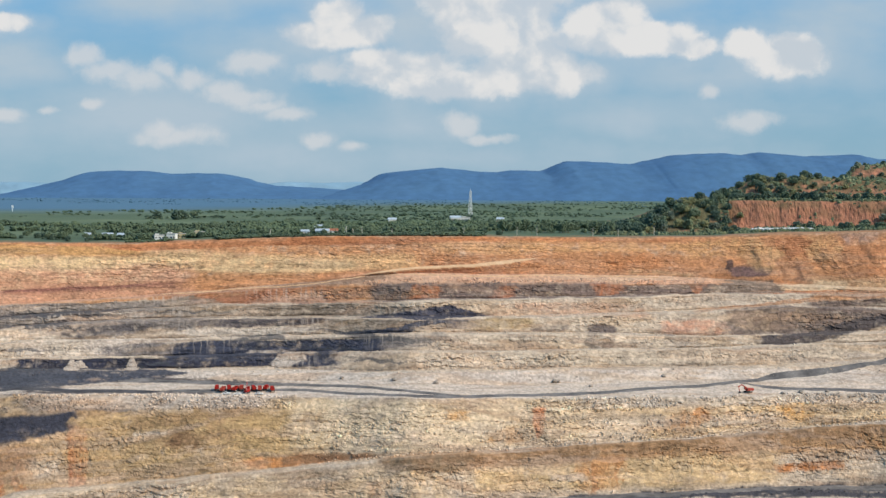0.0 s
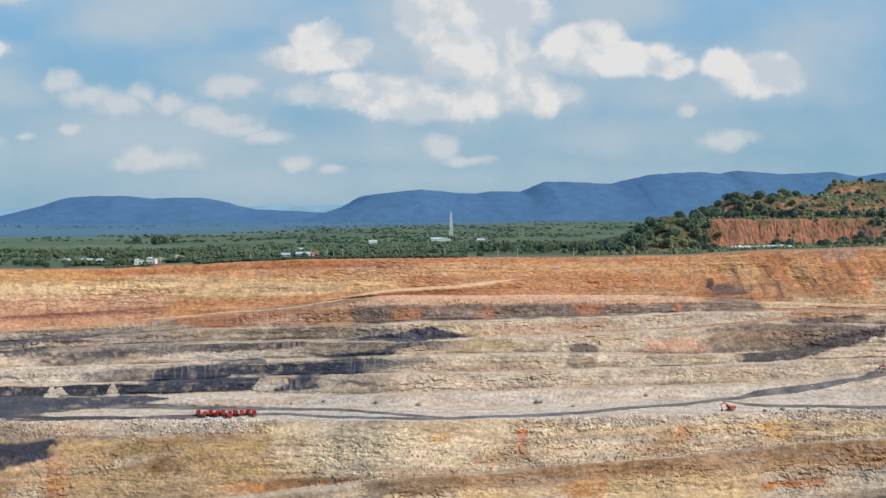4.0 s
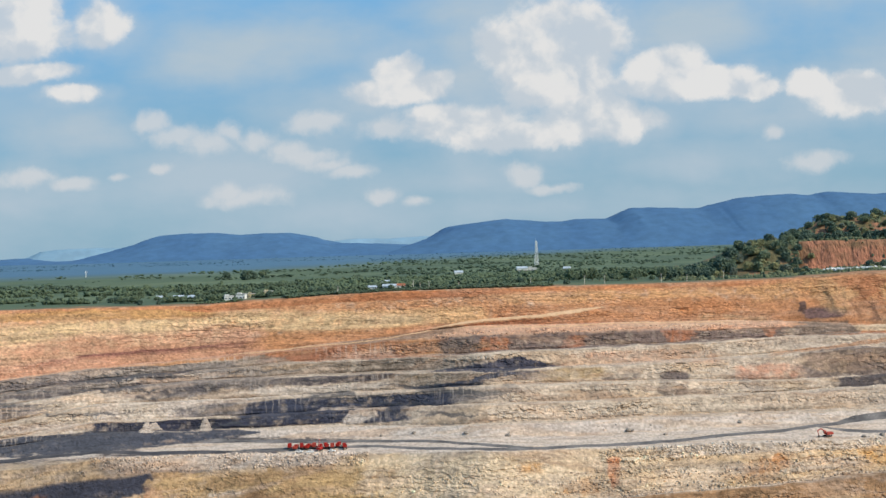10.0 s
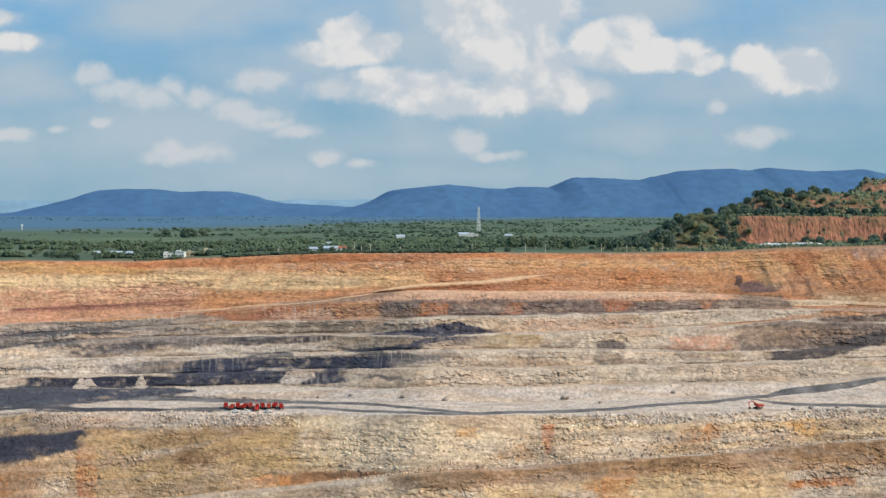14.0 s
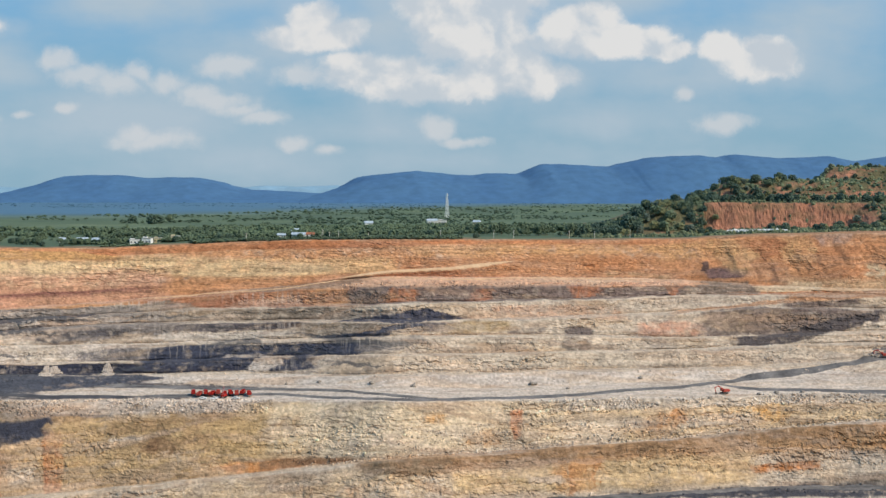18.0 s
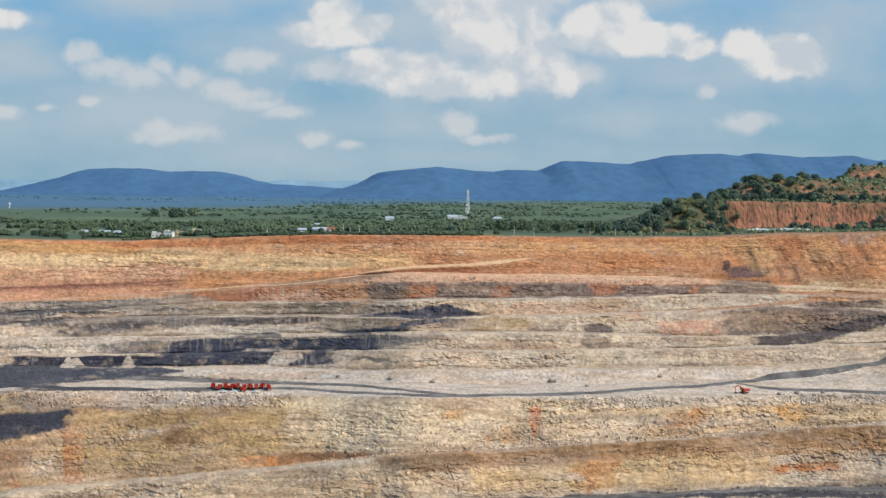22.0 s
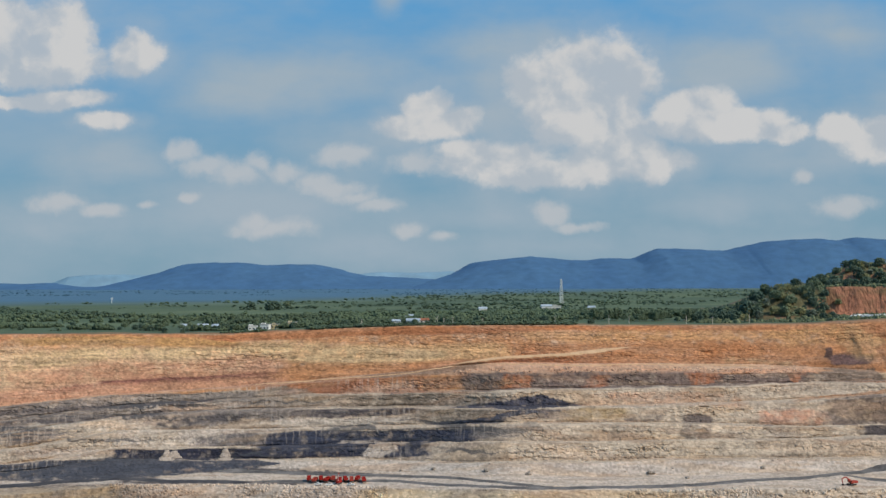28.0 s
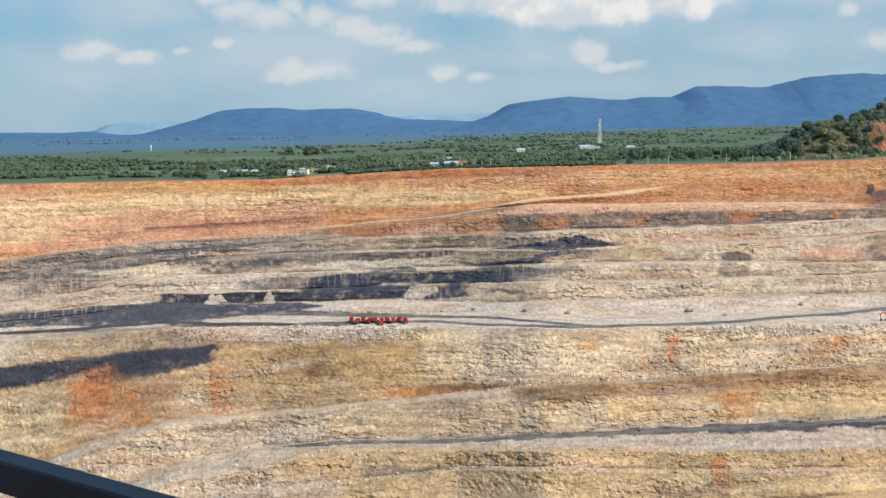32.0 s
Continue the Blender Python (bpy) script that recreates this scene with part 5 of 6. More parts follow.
grove(28, 0.36, 0.47, 1142, 1190, (3, 4, 2), 0.9, G)
grove(22, 0.375, 0.47, 1200, 1240, (4, 3, 2), 0.8, G)
grove(46, 0.335, 0.47, 1040, 1074, (3, 1, 0, 2), 1.0, G)
grove(12, 0.405, 0.47, 1075, 1100, (4, 3), 1.1, G)
G = "trees beside the pit edge"
grove(56, -0.46, 0.175, 992, 1085, (1, 1, 1, 3, 5), 0.9, G)
grove(26, -0.30, -0.10, 1000, 1045, (0, 1, 3), 0.75, G)
grove(26, 0.09, 0.18, 1040, 1100, (5, 5, 1), 1.0, G)
for u, y, k, s_ in ((-0.262, 975, 3, 0.75), (-0.247, 978, 3, 0.6), (-0.174, 1500, 0, 1.8), (-0.160, 1560, 1, 1.7), (-0.168, 1520, 0, 1.5), (-0.19, 1540, 0, 1.4), (-0.028, 990, 0, 0.7)):
    plant(k, u * y, y, float(plain_level(np.array([u * y]), np.array([y]))[0]), s_, gen, G)
# -- end trees

# ---- houses on the plain ----
def house(u, y, size, turn, wall, roof, kind, label, windows=2):
    """A small house: walls, roof, a door and windows on the side that faces the pit."""
    w, d, h = size
    x = u * y
    root = new("house", None)
    z = float(plain_level(np.array([x]), np.array([y]))[0])
    root.matrix_basis = pose(x, y, z - 0.2, 0, 0, turn)
    box_part("wall", root, wall, (w, d, h + 0.2), (0, 0, (h + 0.2) / 2), 0.06)
    if kind == "flat":
        box_part("roof", root, roof, (w + 0.7, d + 0.7, 0.28), (0, 0, h + 0.34), 0.05)
        box_part("parapet", root, wall, (w * 0.45, d * 0.5, 0.9), (-w * 0.22, 0, h + 0.93), 0.05)
    else:
        bm = bmesh.new()
        a, b, e = w / 2 + 0.4, d / 2 + 0.5, h + 0.2
        top = e + d * 0.28
        vs = [bm.verts.new(p) for p in ((-a, -b, e - 0.1), (a, -b, e - 0.1), (a, b, e - 0.1), (-a, b, e - 0.1), (-a, 0, top), (a, 0, top))]
        for q in ((0, 1, 5, 4), (2, 3, 4, 5), (0, 4, 3), (1, 2, 5), (0, 3, 2, 1)):
            bm.faces.new([vs[i] for i in q])
        part("roof", bm, roof, root)
    box_part("door", root, DOOR, (0.95, 0.08, 2.05), (w * 0.08, -d / 2 - 0.03, 1.2), 0.02)
    for i in range(windows):
        wx = (-0.34 + 0.68 * i / max(1, windows - 1)) * w
        win = box_part("window", root, PANE, (1.1, 0.06, 1.1), (wx, -d / 2 - 0.03, 1.75), 0.01)
        box_part("window_sill", win, CONCRETE, (1.3, 0.2, 0.1), (wx, -d / 2 - 0.1, 1.15), 0.01)
    return tagged(root, label, "house", "houses beyond the pit")


house(-0.2460, 1052, (5, 5, 2.8), 12, LIME, SHEET, "gable", "tiny whitewashed hut with a sheet roof among trees")
house(-0.2365, 1046, (4, 5, 2.8), -8, LIME, CONCRETE, "flat", "tiny whitewashed hut with a flat roof among trees")
house(-0.2300, 1040, (8.5, 6, 3.2), 6, LIME, SHEET, "gable", "low whitewashed house with a pale sheet roof")
house(-0.2175, 1046, (9, 6, 3.0), -10, LIME, SHEET, "gable", "long whitewashed shed with a pale sheet roof")
house(-0.1885, 1008, (8, 7, 3.4), 14, LIME, CONCRETE, "flat", "whitewashed flat-roofed house among trees", 3)
house(-0.1782, 1004, (7.5, 7, 4.3), -6, LIME, CONCRETE, "flat", "taller whitewashed flat-roofed house among trees", 3)
house(-0.1700, 1012, (6, 6, 3.6), 8, OCHRE, CONCRETE, "flat", "grey-ochre flat-roofed house beside a white one")
house(-0.1560, 1020, (8, 6, 4.6), 10, OCHRE, CONCRETE, "flat", "ochre house with a white upper wall")
house(-0.0700, 1012, (7, 5, 2.6), 4, LIME, SHEET, "gable", "low shed with a light sheet roof at the pit edge")
house(-0.0560, 1008, (11, 6, 2.9), -4, LIME, SHEET, "gable", "long low shed with a light sheet roof at the pit edge", 3)
house(-0.0470, 1012, (7, 6, 2.7), 8, LIME, TILES, "gable", "small white house with a brown tiled roof")
house(-0.0585, 1090, (7, 6, 3.6), -8, LIME, SHEET, "gable", "white house with a sheet roof behind trees")
house(0.0530, 1420, (12, 8, 4.0), 6, LIME, SHEET, "gable", "long white shed near the lattice tower", 3)
house(0.0615, 1428, (10, 8, 4.2), -5, LIME, CONCRETE, "flat", "white flat-roofed building near the lattice tower", 3)
house(0.0010, 1330, (9, 7, 4.0), 9, LIME, SHEET, "gable", "pale house half hidden by trees")
house(0.0900, 1380, (8, 7, 3.6), -12, OCHRE, SHEET, "gable", "small pale house half hidden by trees")


# ---- lattice tower and mast ----
def lattice_tower(u, y, height, foot, head, label):
    x = u * y
    root = new("lattice_tower", None)
    root.matrix_basis = pose(x, y, float(plain_level(np.array([x]), np.array([y]))[0]) - 0.3, 0, 0, 20)
    corner = ((-1, -1), (1, -1), (1, 1), (-1, 1))
    at = lambda c, z: (c[0] * (foot + (head - foot) * z / height) / 2, c[1] * (foot + (head - foot) * z / height) / 2, z)
    for c in corner:
        rod_part("leg", root, STEEL, at(c, 0), at(c, height), 0.22, 0.16, 6)
    bays = 10
    for k in range(bays):
        z0, z1 = height * k / bays, height * (k + 1) / bays
        paint = STEEL
        for i in range(4):
            a, b = corner[i], corner[(i + 1) % 4]
            rod_part("brace", root, paint, at(a, z0), at(b, z1), 0.10, sides=4)
            rod_part("brace", root, paint, at(b, z0), at(a, z1), 0.10, sides=4)
            rod_part("strut", root, paint, at(a, z1), at(b, z1), 0.09, sides=4)
    for k, (z, a) in enumerate(((0.93, 0), (0.93, 2.1), (0.93, 4.2), (0.84, 1.0), (0.84, 3.6))):
        p = (math.cos(a) * 1.5, math.sin(a) * 1.5, height * z)
        box_part("antenna", root, DISH, (0.45, 0.25, 2.4), p, 0.08, turn=Matrix.Rotation(a, 4, "Z"))
    for z, a in ((0.76, 4.5), (0.68, 5.3)):
        p = Vector((math.cos(a) * 1.4, math.sin(a) * 1.4, height * z))
        rod_part("dish", root, DISH, p, p + Vector((math.cos(a) * 0.5, math.sin(a) * 0.5, 0)), 0.75, 0.65, 14)
    rod_part("lightning_rod", root, STEEL, (0, 0, height), (0, 0, height + 3.5), 0.08, 0.03, 5)
    return tagged(root, label, "lattice tower")


lattice_tower(0.0653, 1735, 35.5, 5.0, 1.7, "tall white lattice radio tower with antennas on the plain")
lattice_tower(-0.3062, 1890, 9.0, 1.2, 0.6, "thin pale lattice mast far out on the plain")


# ---- poles along the edge of the pit ----
def pole(u, y, height, braced, label):
    x = u * y
    root = new("utility_pole", None)
    root.matrix_basis = pose(x, y, float(plain_level(np.array([x]), np.array([y]))[0]) - 0.4, 0, 0, 14)
    rod_part("post", root, WOOD, (0, 0, 0), (0, 0, height), 0.26, 0.18, 8)
    box_part("crossarm", root, IRON, (1.9, 0.12, 0.14), (0, 0, height - 0.55), 0.02)
    for k in (-0.8, 0.0, 0.8):
        rod_part("insulator", root, DISH, (k, 0, height - 0.48), (k, 0, height - 0.16), 0.07, 0.05, 6)
    if braced:
        rod_part("stay", root, WOOD, (-2.6, 0, 0), (0, 0, height - 1.0), 0.12, 0.1, 6)
    return tagged(root, label, "utility pole", "poles along the pit edge")


for u, y, h, b in ((-0.0985, 982, 6.6, True), (-0.0365, 985, 7.6, True), (-0.0236, 985, 7.0, False), (-0.031, 986, 5.5, False), (0.0010, 990, 5.2, True), (0.0600, 986, 6.8, False), (0.1040, 984, 7.2, False),
                (0.1205, 984, 7.2, False), (0.1670, 986, 7.0, False), (0.188, 992, 6.0, False), (0.2180, 1006, 7.4, False)):
    pole(u, y, h, b, "pale wooden pole with a stay, by the pit edge" if b else "pale wooden utility pole by the pit edge")


# ---- haul roads ----
def track(name, line, half, material, label, lift=0.35):
    """A worn track draped over the pit: a centre line of stations and levels."""
    al, ql = np.array(line).T
    a = np.linspace(al[0], al[-1], int(abs(al[-1] - al[0]) / 1.2))
    q = np.interp(a, al, ql)
    k = np.hanning(31)
    q = np.convolve(np.pad(q, 15, mode="edge"), k / k.sum(), "valid")
    side = np.linspace(-1, 1, 9)
    wide = half * (1 + 0.25 * fbm(a / 18, 0 * a, 960, 4)) * np.clip(0.1 + np.minimum(a - a[0], a[-1] - a) / 22, 0.1, 1)
    col = np.clip(np.round(np.interp(a, ALONG, np.arange(COLS))).astype(int), 0, COLS - 1)
    rows = [np.zeros((len(a), 3)) for s in side]
    for n, j in enumerate(col):
        centre = np.interp(q[n], Q, Y[:, j])
        for i, s in enumerate(side):
            qs = np.interp(-(centre - s * wide[n]), -Y[:, j], Q)
            rows[i][n] = on_pit(a[n:n + 1], np.array([qs]))[0]
            rows[i][n, 2] += lift * (1 - s**4) - 0.25 * s**4
    sm = np.stack(rows)
    ker = np.hanning(13)
    for i in range(9):
        sm[i, :, 2] = np.convolve(np.pad(sm[i, :, 2], 6, mode="edge"), ker / ker.sum(), "valid")
    ob = obj(name, sm.reshape(-1, 3), grid_faces(9, len(a)), material, None, True)
    return tagged(ob, label, "haul road", "haul roads of the pit", "structure")


track("haul_road_1", ((-172, 13.7), (-130, 13.62), (-66, 13.56), (-24, 13.80), (18, 13.86), (60, 13.84), (103, 13.8), (145, 13.68), (188, 13.51), (231, 13.42),
                      (274, 13.17), (318, 12.46), (362, 11.58), (391, 10.92), (440, 10.5)), 5.0, ROAD, "dark coal-dusted haul road across the wide bench")
track("haul_road_7", ((-414, 13.2), (-330, 13.3), (-267, 13.45), (-230, 13.6), (-169, 13.7)), 6.0, COAL_ROAD, "black coal-covered end of the haul road")
track("haul_road_2", ((-200, 12.95), (-148, 13.13), (-107, 13.24), (-66, 13.27), (-24, 13.35), (18, 13.59), (52, 13.78)), 5.0, ROAD, "dark coal-dusted branch road on the wide bench")
track("haul_road_3", ((262, 13.3), (279, 13.44), (296, 13.66), (340, 13.8), (392, 13.87), (440, 13.9)), 4.0, ROAD, "grey branch road along the crest of the tall face")
track("haul_road_4", ((-184, 17.14), (-97, 17.30), (-11, 17.30), (74, 17.18), (157, 17.14), (219, 17.12), (268, 17.09), (420, 17.08)), 4.5, ROAD, "dark road on the bench near the pit floor")
track("haul_road_5", ((-168, 1.35), (-147, 1.30), (-106, 1.40), (-65, 1.5), (-40, 1.2), (-23, 0.99), (-3, 0.93), (60, 0.79), (107, 0.58)), 0.8, TRACK, "pale clay ramp climbing the orange top face")
track("haul_road_6", ((-3, 1.1), (30, 1.2), (60, 1.25), (124, 1.11), (200, 1.2)), 1.0, TRACK, "narrow pale clay track on the top bench")


# ---- rubble ----
def rubble(name, count, a0, a1, q0, q1, size, seed, label):
    gen = np.random.default_rng(seed)
    a, q = a0 + (a1 - a0) * gen.random(count * 2), q0 + (q1 - q0) * gen.random(count * 2)
    keep = fbm(a / 15, q * 6, seed + 1, 3) > -0.15
    a, q = a[keep][:count], q[keep][:count]
    p = on_pit(a, q)
    r = size * (0.3 + 0.9 * gen.random((len(a), 1)) ** 3) * (0.7 + 0.6 * gen.random((len(a), 3)))
    p[:, 2] += r[:, 2] * 0.3
    row = np.clip(np.round(np.interp(q, Q, np.arange(len(Q)))).astype(int), 0, len(Q) - 1)
    col = np.clip(np.round(np.interp(a, ALONG, np.arange(COLS))).astype(int), 0, COLS - 1)
    tone = np.clip(COLOUR[row, col] * (0.85 + 0.55 * gen.random((len(a), 1))) + 0.02, 0.02, 0.8)
    v, f = lumps(p, r, seed + 2, 0.35)
    return tagged(obj(name, v, f, ROCK, None, False, np.repeat(tone, len(ICO_V), 0)), label, "rubble", "", "stuff")


rubble("rubble", 2600, -290, -70, 13.85, 14.16, 0.7, 1000, "pale broken rock spilled over the crest of the tall face")
rubble("rubble", 3600, -60, 420, 14.45, 15.3, 0.75, 1010, "pale broken rock at the foot of the tall face")
rubble("rubble", 2200, 100, 430, 13.95, 14.3, 0.75, 1020, "pale broken rock along the crest of the tall face")
rubble("rubble", 1600, -20, 240, 1.5, 2.0, 0.7, 1030, "orange-white loose rock on the top bench")
rubble("rubble", 2600, -400, 430, 3.2, 12.9, 0.6, 1040, "loose grey and cream rock on the middle benches")
rubble("rubble", 1500, -300, 420, 16.8, 20.0, 0.9, 1050, "loose tan rock on the lowest benches")


# ---- cones of white stone spilled over the coal ----
def stone_cone(along, q_top, q_foot, seed):
    """A fan of loose stone leaning on a face."""
    gen = np.random.default_rng(seed)
    s = gen.random(700) ** 0.6
    fan = 1.2 + 5.2 * s
    a = along + fan * (2 * gen.random(700) - 1) * (0.4 + 0.6 * gen.random(700))
    p = on_pit(a, q_top + (q_foot - q_top) * s)
    p[:, 1] -= 0.4 + 1.8 * s * (1 - np.abs(a - along) / (fan + 0.3))
    v, f = lumps(p, 0.25 + 0.55 * gen.random((700, 3)), seed + 1, 0.35)
    tone = np.repeat(np.array(rock_tone(206, 200, 188)) * (0.8 + 0.4 * gen.random((700, 1))), len(ICO_V), 0)
    tagged(obj("stone_fan", v, f, ROCK, None, False, tone), "fan of pale broken stone spilled over black coal", "stone fan", "", "stuff")


for n_, (a_, top_, foot_) in enumerate(((-234, 10.10, 11.41), (-228, 10.18, 10.95), (-190, 10.04, 11.29))):
    stone_cone(a_, top_, foot_, 1100 + 10 * n_)


# ---- single boulders that stand out on the wide bench ----
for n_, (a_, q_, r_) in enumerate(((3, 12.75, 1.5), (34, 13.05, 1.8), (123, 12.9, 1.7), (126, 12.92, 1.1), (-36, 12.7, 1.2), (150, 13.2, 1.2), (205, 12.6, 1.4), (-60, 12.9, 1.0), (310, 13.93, 1.6), (296, 13.95, 1.3), (330, 13.9, 1.2))):
    p_ = on_pit(np.array([float(a_)]), np.array([q_]))
    bm = bmesh.new()
    bmesh.ops.create_icosphere(bm, subdivisions=3, radius=r_)
    for v_ in bm.verts:
        k_ = 1 + 0.32 * noise.noise(v_.co * 0.9 / r_ + Vector((n_ * 7.0, 0, 0))) + 0.12 * noise.noise(v_.co * 3.0 / r_)
        v_.co = Vector((v_.co.x * 1.15, v_.co.y, v_.co.z * 0.8)) * k_
    me = bpy.data.meshes.new("boulder")
    bm.to_mesh(me)
    bm.free()
    me.materials.append(BOULDER)
    stone = new("boulder", me)
    stone.matrix_basis = pose(p_[0, 0], p_[0, 1], p_[0, 2] + r_ * 0.35, 0, 0, 40 * n_)
    tagged(stone, "grey-brown boulder lying on the haul bench", "boulder", "boulders on the bench")


# ---- machines on the wide bench ----
def wheel(parent, x, y, r, w):
    t = rod_part("wheel", parent, TYRE, (x, y - w / 2, r), (x, y + w / 2, r), r, sides=14)
    rod_part("rim", t, WHITE_PAINT, (x, y - w / 2 - 0.02, r), (x, y + w / 2 + 0.02, r), r * 0.5, sides=10, label="pale steel rim")
    return t


def tipper(paint):
    """A three-axle tipper lorry, nose along +x."""
    root = new("tipper_truck", None)
    box_part("chassis", root, IRON, (7.6, 0.9, 0.35), (0, 0, 0.95), 0.05)
    bm = bmesh.new()
    bm_box(bm, (1.9, 2.4, 1.9), (2.9, 0, 2.1), 0.14, 0.94)
    bm_box(bm, (0.5, 2.4, 0.7), (3.75, 0, 1.25), 0.1)
    cab = part("cab", bm, paint, root)
    box_part("windscreen", cab, CAB_GLASS, (0.06, 2.0, 0.8), (3.83, 0, 2.5), 0.02)
    for sy in (-1, 1):
        box_part("side_window", cab, CAB_GLASS, (0.9, 0.05, 0.65), (2.95, sy * 1.18, 2.5), 0.02)
        box_part("headlight", cab, DISH, (0.06, 0.4, 0.22), (4.02, sy * 0.85, 1.25), 0.02)
    bm = bmesh.new()
    vs = []
    for x, k, z in ((-3.9, 1.0, 1.25), (1.7, 1.0, 1.25), (1.9, 1.12, 2.75), (-4.1, 1.12, 2.75)):
        vs.append([bm.verts.new((x, sy * 1.15 * k, z)) for sy in (-1, 1)])
    inner = []
    for x, k, z in ((-3.7, 0.9, 1.45), (1.55, 0.9, 1.45), (1.7, 1.03, 2.75), (-3.95, 1.03, 2.75)):
        inner.append([bm.verts.new((x, sy * 1.15 * k, z)) for sy in (-1, 1)])
    for ring_, flip in ((vs, 1), (inner, -1)):
        (a0, a1), (b0, b1), (c0, c1), (d0, d1) = ring_
        for q in ((a0, a1, b1, b0), (a0, b0, c0, d0), (a1, d1, c1, b1), (b0, b1, c1, c0), (a0, d0, d1, a1)):
            bm.faces.new(q[::flip])
    for a, b in ((2, 3),):
        for s in (0, 1):
            bm.faces.new((vs[2][s], vs[3][s], inner[3][s], inner[2][s]))
        bm.faces.new((vs[2][0], inner[2][0], inner[2][1], vs[2][1]))
        bm.faces.new((vs[3][0], vs[3][1], inner[3][1], inner[3][0]))
    body_ = part("dump_body", bm, paint, root)
    for x in (-3.0, -1.6, -0.2, 1.2):
        for sy in (-1, 1):
            box_part("rib", body_, paint, (0.12, 0.1, 1.4), (x, sy * 1.27, 2.0), 0.02)
    box_part("canopy", body_, paint, (1.0, 2.4, 0.12), (2.4, 0, 2.95), 0.03)
    for x in (2.9, -1.6, -2.9):
        for sy in (-1, 1):
            wheel(root, x, sy * 1.1, 0.55, 0.42)
    rod_part("exhaust", root, IRON, (1.85, 1.0, 1.4), (1.85, 1.0, 3.2), 0.08, sides=6)
    return root


def pickup(root_name="pickup"):
    root = new(root_name, None)
    bm = bmesh.new()
    bm_box(bm, (4.9, 1.8, 0.75), (0, 0, 0.85), 0.12)
    bm_box(bm, (2.0, 1.65, 0.7), (0.25, 0, 1.5), 0.15, 0.86)
    b = part("body", bm, WHITE_PAINT, root)
    box_part("windscreen", b, CAB_GLASS, (0.06, 1.35, 0.5), (1.18, 0, 1.5), 0.02)
    for sy in (-1, 1):
        box_part("side_window", b, CAB_GLASS, (1.4, 0.05, 0.42), (0.25, sy * 0.79, 1.52), 0.02)
    for x in (1.55, -1.5):
        for sy in (-1, 1):
            wheel(root, x, sy * 0.82, 0.4, 0.26)
    return root


def drill_rig():
    root = new("drill_rig", None)
    for sy in (-1, 1):
        box_part("crawler_track", root, IRON, (4.2, 0.6, 0.8), (0, sy * 1.3, 0.45), 0.3)
    d = box_part("engine_deck", root, RED, (4.6, 2.4, 1.3), (-0.4, 0, 1.6), 0.12)
    c = box_part("cab", root, RED_DUST, (1.3, 1.2, 1.5), (1.5, -0.6, 2.7), 0.12, 0.92)
    box_part("window", c, CAB_GLASS, (0.05, 0.9, 0.8), (2.16, -0.6, 2.95), 0.02)
    bm = bmesh.new()
    for px, py in ((1.9, 0.2), (2.4, 0.2), (1.9, 0.8), (2.4, 0.8)):
        bm_rod(bm, (px, py, 0.6), (px - 1.6, py, 7.4), 0.07, sides=5)
    for k in range(9):
        z0, z1 = 0.6 + 0.75 * k, 1.35 + 0.75 * k
        sh0, sh1 = -1.6 * (z0 - 0.6) / 6.8, -1.6 * (z1 - 0.6) / 6.8
        bm_rod(bm, (1.9 + sh0, 0.2, z0), (2.4 + sh1, 0.2, z1), 0.04, sides=4)
        bm_rod(bm, (2.4 + sh0, 0.8, z0), (1.9 + sh1, 0.8, z1), 0.04, sides=4)
    part("mast", bm, RED, root)
    rod_part("drill_rod", root, STEEL, (2.15, 0.5, 0.1), (0.6, 0.5, 6.8), 0.09, sides=6)
    return root


def excavator():
    root = new("excavator", None)
    for sy in (-1, 1):
        box_part("crawler_track", root, IRON, (5.0, 0.7, 1.0), (0, sy * 1.5, 0.55), 0.4)
    h = box_part("engine_house", root, RED_DUST, (4.4, 3.0, 1.7), (-0.9, 0, 2.15), 0.2)
    box_part("counterweight", h, RED, (1.0, 3.0, 1.4), (-3.3, 0, 2.0), 0.3)
    c = box_part("cab", root, RED_DUST, (1.8, 1.1, 1.9), (1.3, -1.0, 2.9), 0.15, 0.92)
    box_part("window", c, CAB_GLASS, (0.05, 0.9, 1.1), (2.22, -1.0, 3.1), 0.02)
    box_part("boom", root, RED_DUST, (4.6, 0.55, 0.7), (3.2, 0.3, 4.3), 0.12, turn=Matrix.Rotation(radians(-32), 4, "Y"))
    box_part("boom_tip", root, RED_DUST, (2.9, 0.5, 0.6), (6.2, 0.3, 5.0), 0.12, turn=Matrix.Rotation(radians(22), 4, "Y"))
    box_part("stick", root, RED_DUST, (0.5, 0.45, 3.6), (7.2, 0.3, 3.0), 0.1, turn=Matrix.Rotation(radians(14), 4, "Y"))
    bm = bmesh.new()
    bm_box(bm, (1.3, 1.5, 1.1), (6.7, 0.3, 0.9), 0.25, 0.8)
    for k in range(5):
        bm_box(bm, (0.4, 0.12, 0.12), (5.95, -0.25 + 0.28 * k, 0.45), 0.02)
    part("bucket", bm, IRON, root)
    return root


def park(ob, along, q, turn, label, category, group):
    p = on_pit(np.array([along]), np.array([q]))[0]
    near = on_pit(np.linspace(along - 4, along + 4, 9), np.full(9, q))
    m = pose(p[0], p[1], float(np.max(near[:, 2])) + 0.12, 0, 0, turn)
    ob.matrix_basis = m
    return tagged(ob, label, category, group)


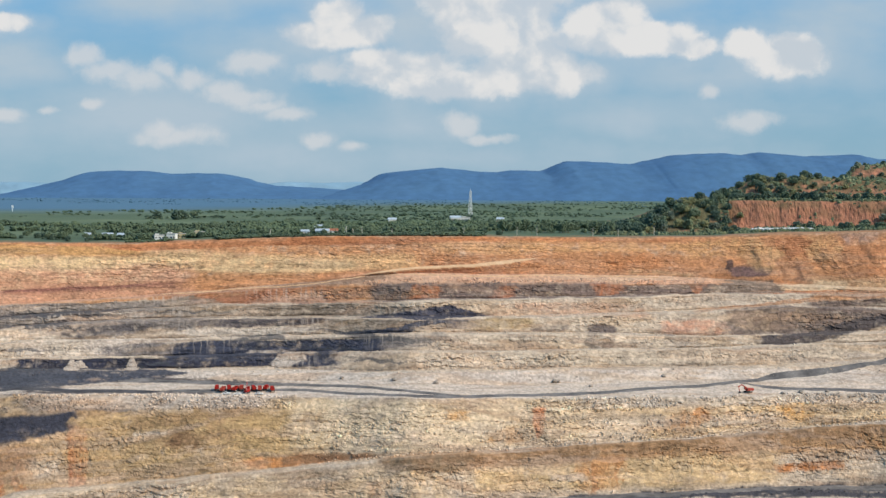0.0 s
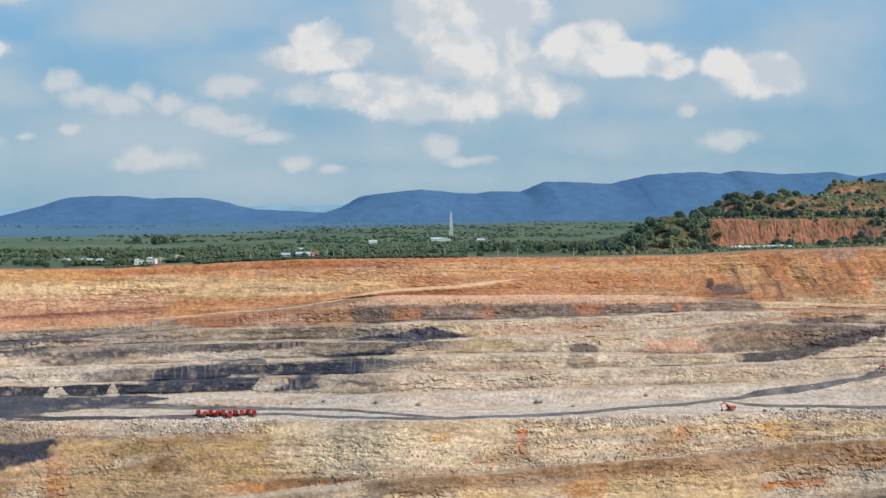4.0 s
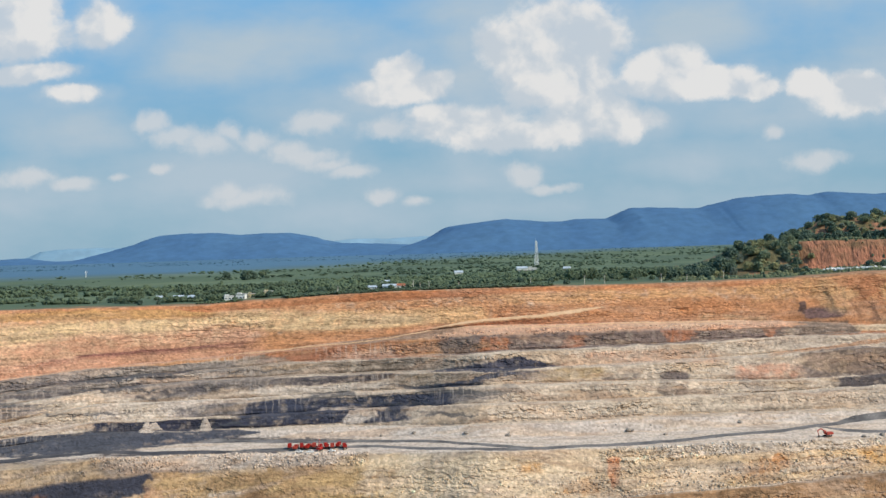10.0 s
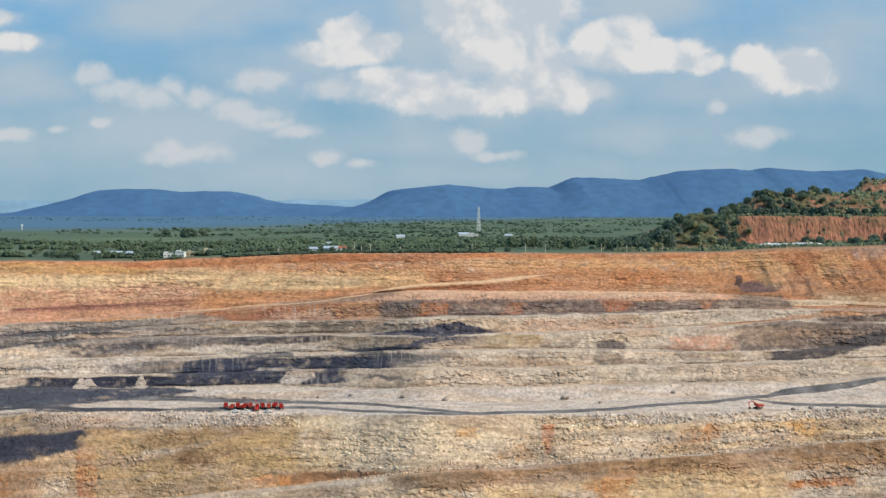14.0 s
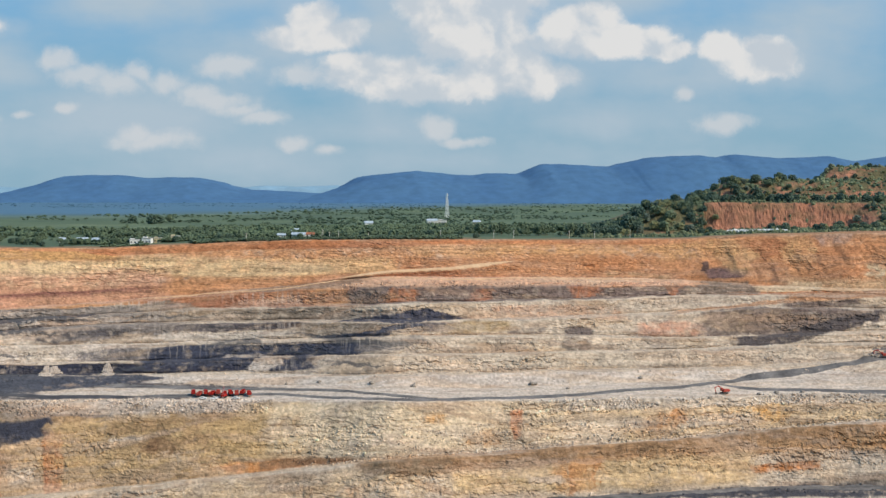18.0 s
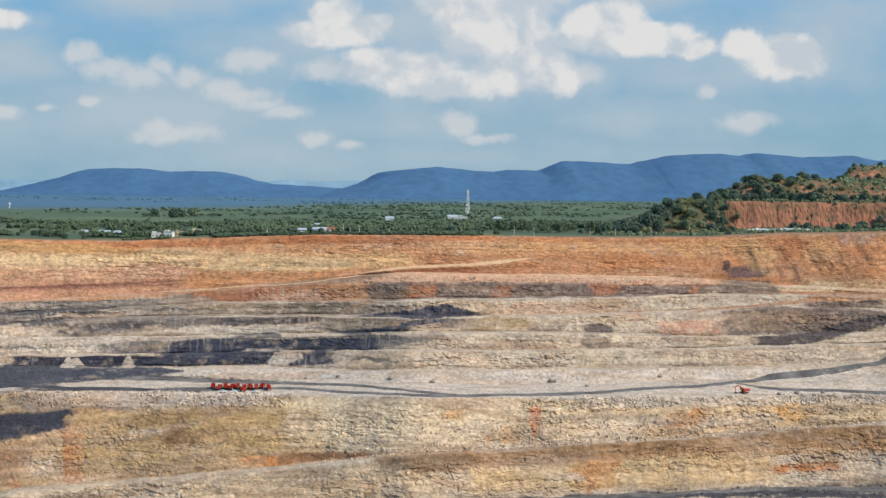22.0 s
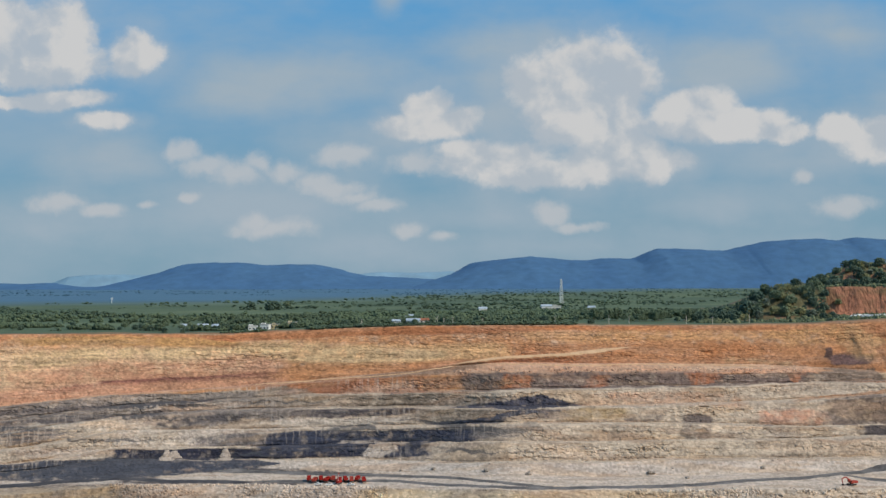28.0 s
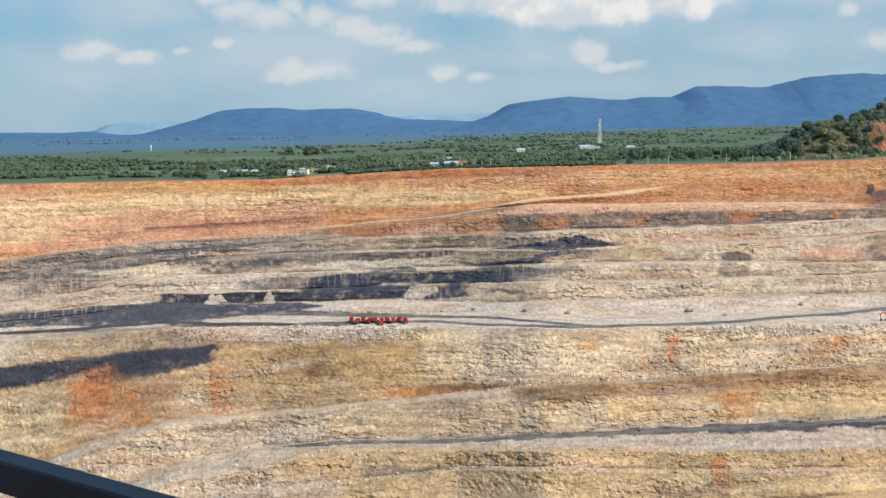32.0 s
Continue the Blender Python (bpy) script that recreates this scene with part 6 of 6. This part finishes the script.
first = tipper(RED)
second = tipper(RED_DUST)
lorries = [((first, second, first)[n % 3], -128 + 4.5 * n, (13.60, 13.68, 13.62, 13.66)[n % 4], (96, 84, 100, 78, 92, 88, 104)[n % 7]) for n in range(10)]
used = set()
for model, a, q, turn in lorries:
    ob = model if model not in used else copy_thing(model, pose(0, 0, 0))
    used.add(model)
    park(ob, a, q, turn, "red tipper truck parked in a row on the pit bench" if model is first else "dusty red tipper truck parked in a row on the pit bench", "truck", "trucks parked on the bench")
van = pickup()
park(van, -121, 13.86, 175, "white pickup parked in front of red trucks", "pickup", "pickups on the bench")
park(copy_thing(van, pose(0, 0, 0)), -113, 13.88, 8, "white pickup parked in front of red trucks", "pickup", "pickups on the bench")
park(copy_thing(van, pose(0, 0, 0)), -97, 13.88, 170, "white pickup parked in front of red trucks", "pickup", "pickups on the bench")
park(drill_rig(), -106, 13.78, 250, "red crawler drill rig with a lattice mast", "drill rig", "")
digger = excavator()
park(digger, 269, 13.86, 200, "dusty red crawler excavator working at the crest", "excavator", "excavators in the pit")
park(copy_thing(digger, pose(0, 0, 0)), 393, 10.98, 172, "dusty red crawler excavator standing on the black haul road", "excavator", "excavators in the pit")

# ---- the rail in front of the viewpoint ----
rail = new("handrail", None)
K = 0.6 / 0.35
far_a, far_b = Vector((-0.575 * K, 1.276 * K, -0.6)), Vector((-0.3227 * K, 1.10 * K, -0.6))
run = (far_b - far_a).normalized()
side = Vector((run.y, -run.x, 0))
if side.y > 0:
    side = -side
mid = far_a + side * 0.026


def rail_bar(name, z_top, height, width):
    bm = bmesh.new()
    turn = Matrix.Rotation(math.atan2(run.y, run.x), 4, "Z")
    c_ = mid + run * 0.2 + Vector((0, 0, z_top - height / 2 + 0.6))
    bm_box(bm, (4.4, width, height), c_, 0.004, 1.0, turn)
    return part(name, bm, RAIL, rail)


rail_bar("top_bar", -0.6, 0.062, 0.052)
rail_bar("lower_bar", -1.12, 0.05, 0.04)
for k in (-1.7, -0.2, 1.3, 2.2):
    p = mid + run * k
    bm = bmesh.new()
    bm_box(bm, (0.05, 0.05, 1.06), (p.x, p.y, -1.16), 0.004, 1.0, Matrix.Rotation(math.atan2(run.y, run.x), 4, "Z"))
    part("post", bm, RAIL, rail)
tagged(rail, "dark navy painted steel handrail at the viewpoint", "handrail")
